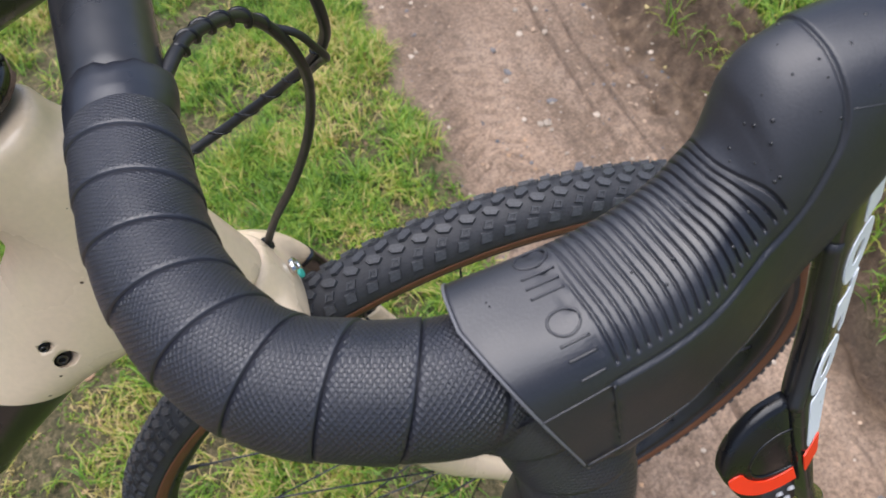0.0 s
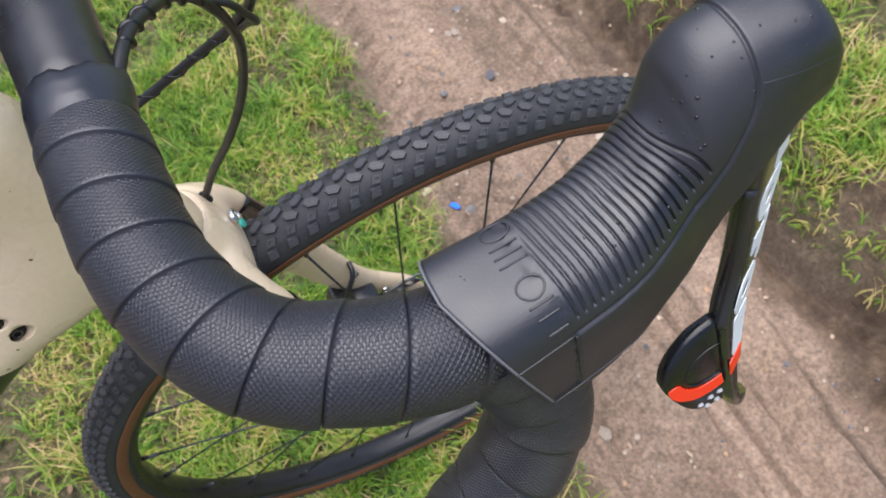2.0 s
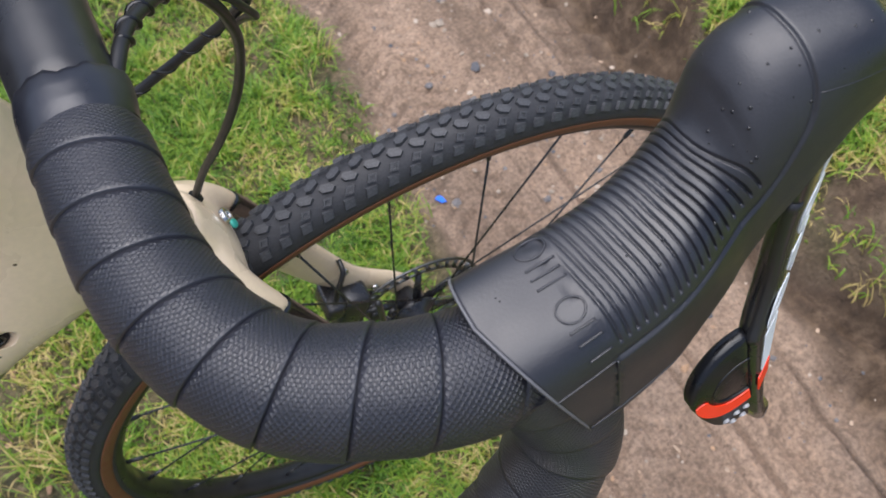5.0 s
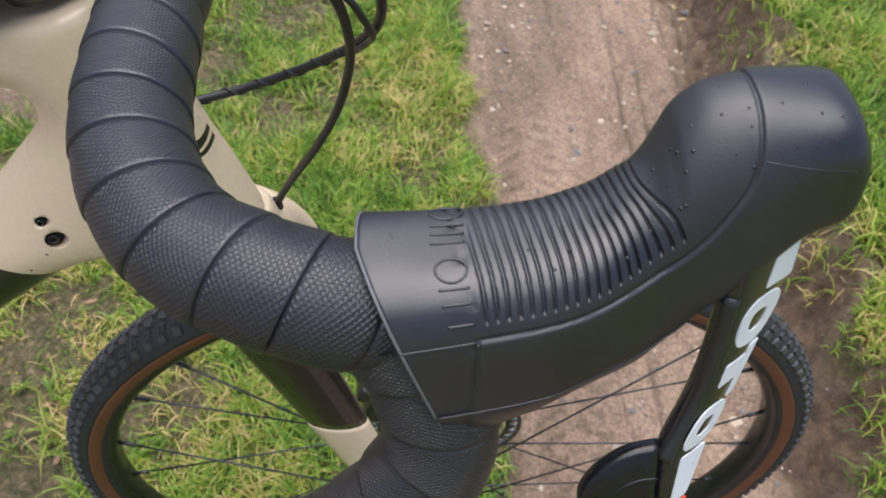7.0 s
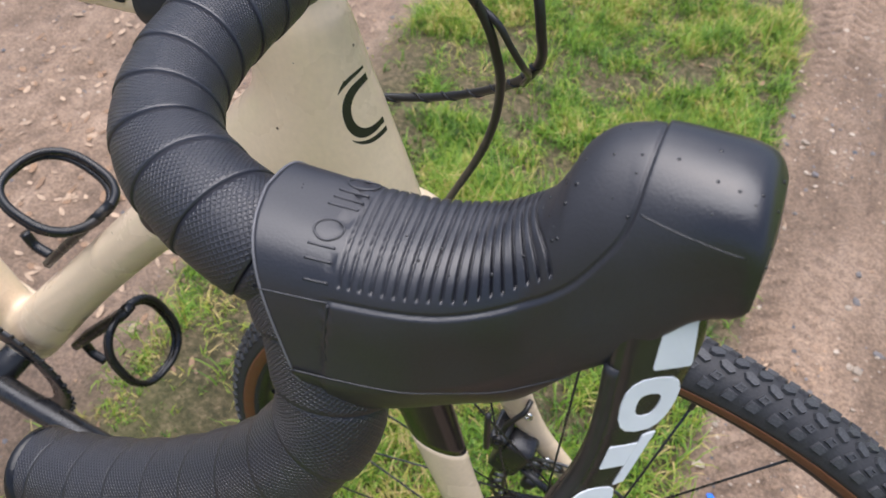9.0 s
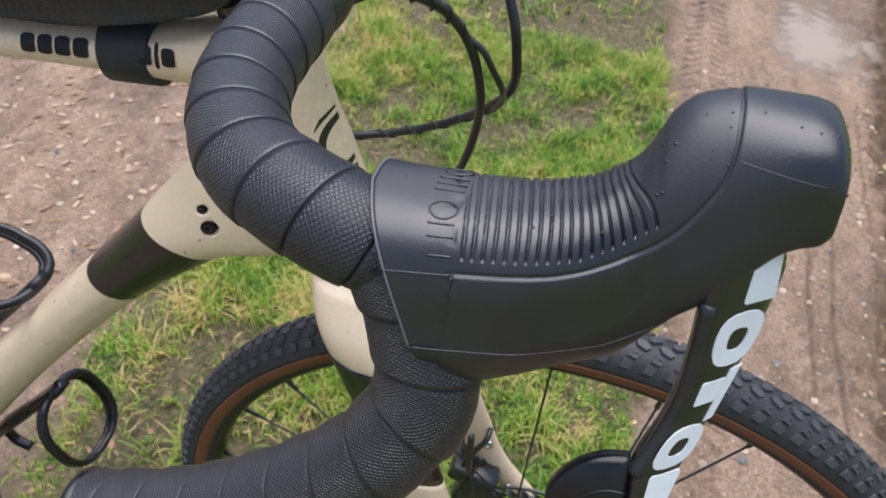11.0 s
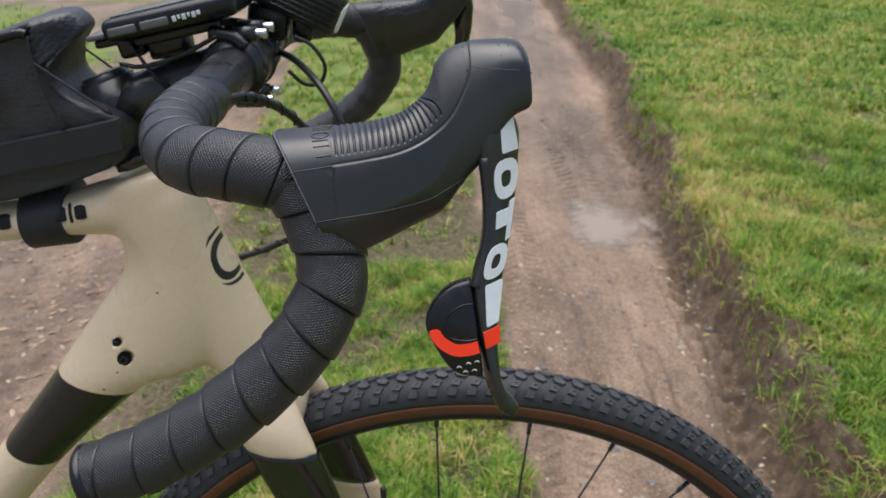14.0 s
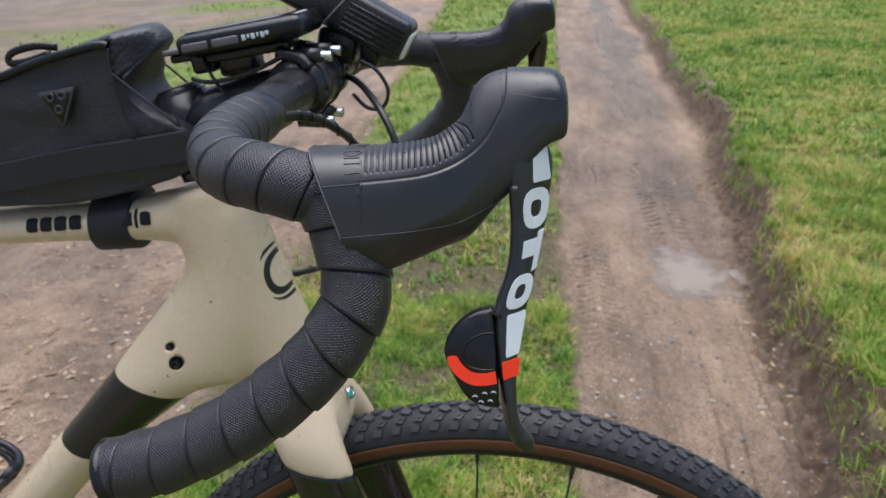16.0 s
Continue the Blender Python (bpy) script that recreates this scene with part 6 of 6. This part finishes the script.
part("lamp_cord", tube(spline([(-0.118, 0.030, 0.968), (-0.106, 0.028, 0.962), (-0.097, 0.026, 0.948), (-0.101, 0.026, 0.935), (-0.113, 0.027, 0.934), (-0.124, 0.027, 0.944)], 8), 0.0015, 8), M_HOSE, lamp, "thin black cord loop")

# ---- small things on the track ----
def puddle():
    """A sheet of cloudy water lying level in its hollow, its colour paled for the sky's reflection, clearing towards
    the shore where the mud rises through it.
    """
    n, m, level = 64, 26, -0.0265
    verts = [(0.545, 2.03, level)]
    for i in range(1, m + 1):
        f = i / m
        verts += [(0.545 + 0.27 * f * math.cos(a) + 0.12 * 0.36 * f * math.sin(a), 2.03 + 0.36 * f * math.sin(a), level) for a in np.linspace(0, 2 * math.pi, n, endpoint=False)]
    faces = [(0, 1 + (k + 1) % n, 1 + k) for k in range(n)]
    faces += [tuple(q + 1 for q in f) for f in grid_faces(m, n)]
    me = mesh_of("puddle", verts, faces, M_WATER)
    me.attributes.new("depth", "FLOAT", "POINT").data.foreach_set("value", [0.85 * clamp((level - land(x, y)[0]) / 0.010) * clamp(1.6 - ((x - 0.545) / 0.19) ** 2 - ((y - 2.03) / 0.29) ** 2) for x, y, _ in verts])
    tagged(new("puddle", me), "shallow muddy rain puddle in the rut", "puddle", kind="structure")


puddle()


def stone_mesh(seed):
    rng = random.Random(seed)
    bm = bmesh.new()
    bmesh.ops.create_icosphere(bm, subdivisions=1, radius=1.0)
    for v in bm.verts:
        v.co *= rng.uniform(0.7, 1.15)
        v.co.z *= 0.55
    out = [tuple(v.co) for v in bm.verts], [tuple(q.index for q in f.verts) for f in bm.faces]
    bm.free()
    return out


STONE_COLOURS = ((0.33, 0.27, 0.21), (0.16, 0.15, 0.15), (0.46, 0.375, 0.295), (0.42, 0.26, 0.15), (0.09, 0.09, 0.10))
STONES = [stone_mesh(k) for k in range(5)]
M_STONES = [material("flint", c, rough=0.5, vary=0.3, scale=80, bump=0.0006, bump_scale=300) for c in STONE_COLOURS]
STONE_ME = [mesh_of("pebble", *v, m, smooth=False) for v, m in zip(STONES, M_STONES)]


def scatter_stones():
    rng = random.Random(21)
    made = 0
    while made < 270:
        if rng.random() < 0.7:
            y = rng.uniform(-0.2, 2.2)
            a, b = rut_right(y)
        else:
            y = rng.uniform(0.8, 3.5)
            a, b = rut_left(y)
            a = max(a, -1.9)
        x = rng.uniform(a + 0.02, b - 0.02)
        if noise.noise(Vector((x * 4, y * 2, 3.3))) + rng.uniform(-0.5, 0.5) < 0:
            continue
        z, mud = land(x, y)[:2]
        if mud < 0.6 or math.hypot(x - 0.545, y - 2.03) < 0.3:
            continue
        k = rng.choices(range(5), (5, 3, 3, 1, 2))[0]
        s = min(0.011, 0.0040 * math.exp(abs(rng.gauss(0, 0.5))))
        ob = new("pebble", STONE_ME[k])
        ob.matrix_basis = pose(x, y, z + s * 0.15, rng.uniform(-20, 20), rng.uniform(-20, 20), rng.uniform(0, 360)) @ Matrix.Diagonal((s * rng.uniform(0.8, 1.4), s, s, 1))
        tagged(ob, ("pale brown flint pebble pressed into mud", "dark grey pebble pressed into mud", "pale cream pebble pressed into mud", "rusty brown pebble pressed into mud", "black flint pebble pressed into mud")[k], "pebble", group="pebbles on the track")
        made += 1
    for k in range(5):
        items = []
        for _ in range(1500):
            y = rng.uniform(-0.3, 4.0)
            a, b = rut_right(y) if rng.random() < 0.6 else rut_left(y)
            a = max(a, -2.0)
            x = rng.uniform(a, b)
            if noise.noise(Vector((x * 4, y * 2, 3.3))) + rng.uniform(-0.6, 0.4) < 0:
                continue
            z, mud = land(x, y)[:2]
            if mud < 0.5:
                continue
            s = 0.0014 * math.exp(abs(rng.gauss(0, 0.55))) * (1.5 if x < 0 else 1.0)
            items.append(moved(STONES[k], pose(x, y, z + s * 0.1, 0, 0, rng.uniform(0, 360)) @ Matrix.Diagonal((s, s, s, 1))))
        tagged(new("gravel", mesh_of("gravel", *join(*items), M_STONES[k], smooth=False)), "loose fine gravel scattered on the mud", "gravel", kind="stuff")


scatter_stones()


def leaf_litter(seed, count, lo, hi, size, mat, label):
    """Small curled flakes of leaf and bark lying flat on the dirt."""
    rng = random.Random(seed)
    items = []
    for _ in range(count):
        x, y = rng.uniform(lo[0], hi[0]), rng.uniform(lo[1], hi[1])
        if noise.noise(Vector((x * 2.2, y * 1.6, 6.1))) + rng.uniform(-0.6, 0.6) < 0:
            continue
        z = land(x, y)[0]
        ln, w, curl = size * rng.uniform(0.5, 1.4), size * rng.uniform(0.25, 0.6), rng.uniform(0.1, 0.45)
        rows = [(-0.5, 0.12), (-0.25, 0.8), (0.1, 1.0), (0.35, 0.7), (0.5, 0.1)]
        v = [(ln * q, w * 0.5 * f * k, 0.001 + ln * curl * (q * q + 0.5 * (k * f) ** 2 * 0.3)) for q, f in rows for k in (-1, 0, 1)]
        items.append(moved((v, grid_faces(5, 3, wrap=False)), pose(x, y, z + 0.001, rng.uniform(-14, 14), rng.uniform(-14, 14), rng.uniform(0, 360))))
    tagged(new("leaf_litter", mesh_of("leaf_litter", *join(*items), mat)), label, "leaf litter", kind="stuff")


M_LEAF = [material("dead_leaf", c, rough=0.7, vary=0.35, scale=50, bump=0.0005, bump_scale=300) for c in ((0.40, 0.285, 0.195), (0.24, 0.145, 0.085), (0.36, 0.29, 0.13))]
leaf_litter(51, 2600, (-2.3, 0.2), (-0.72, 5.0), 0.020, M_LEAF[0], "pale leaf flakes and chips on the dirt")
leaf_litter(52, 2000, (-2.3, 0.2), (-0.72, 5.0), 0.024, M_LEAF[1], "brown dead leaves on the dirt")
leaf_litter(53, 500, (-0.75, -0.4), (0.14, 1.6), 0.016, M_LEAF[1], "brown dead leaf scraps among the grass")
leaf_litter(54, 420, (0.15, -0.3), (0.68, 3.4), 0.011, M_LEAF[0], "small pale chips on the mud")
leaf_litter(55, 300, (0.62, 0.0), (1.1, 4.0), 0.018, M_LEAF[2], "dead straw scraps on the bank")
chip = part("litter", moved(slab([(-0.006, -0.009), (0.003, -0.010), (0.006, -0.002), (0.002, 0.010), (-0.005, 0.006)], 0.0012, 0.0003), pose(0.189, 0.322, land(0.189, 0.322)[0] + 0.004, 80, 8, 20)), M_BLUE, None, smooth=False)
tagged(chip, "small scrap of bright blue plastic in the mud", "litter")
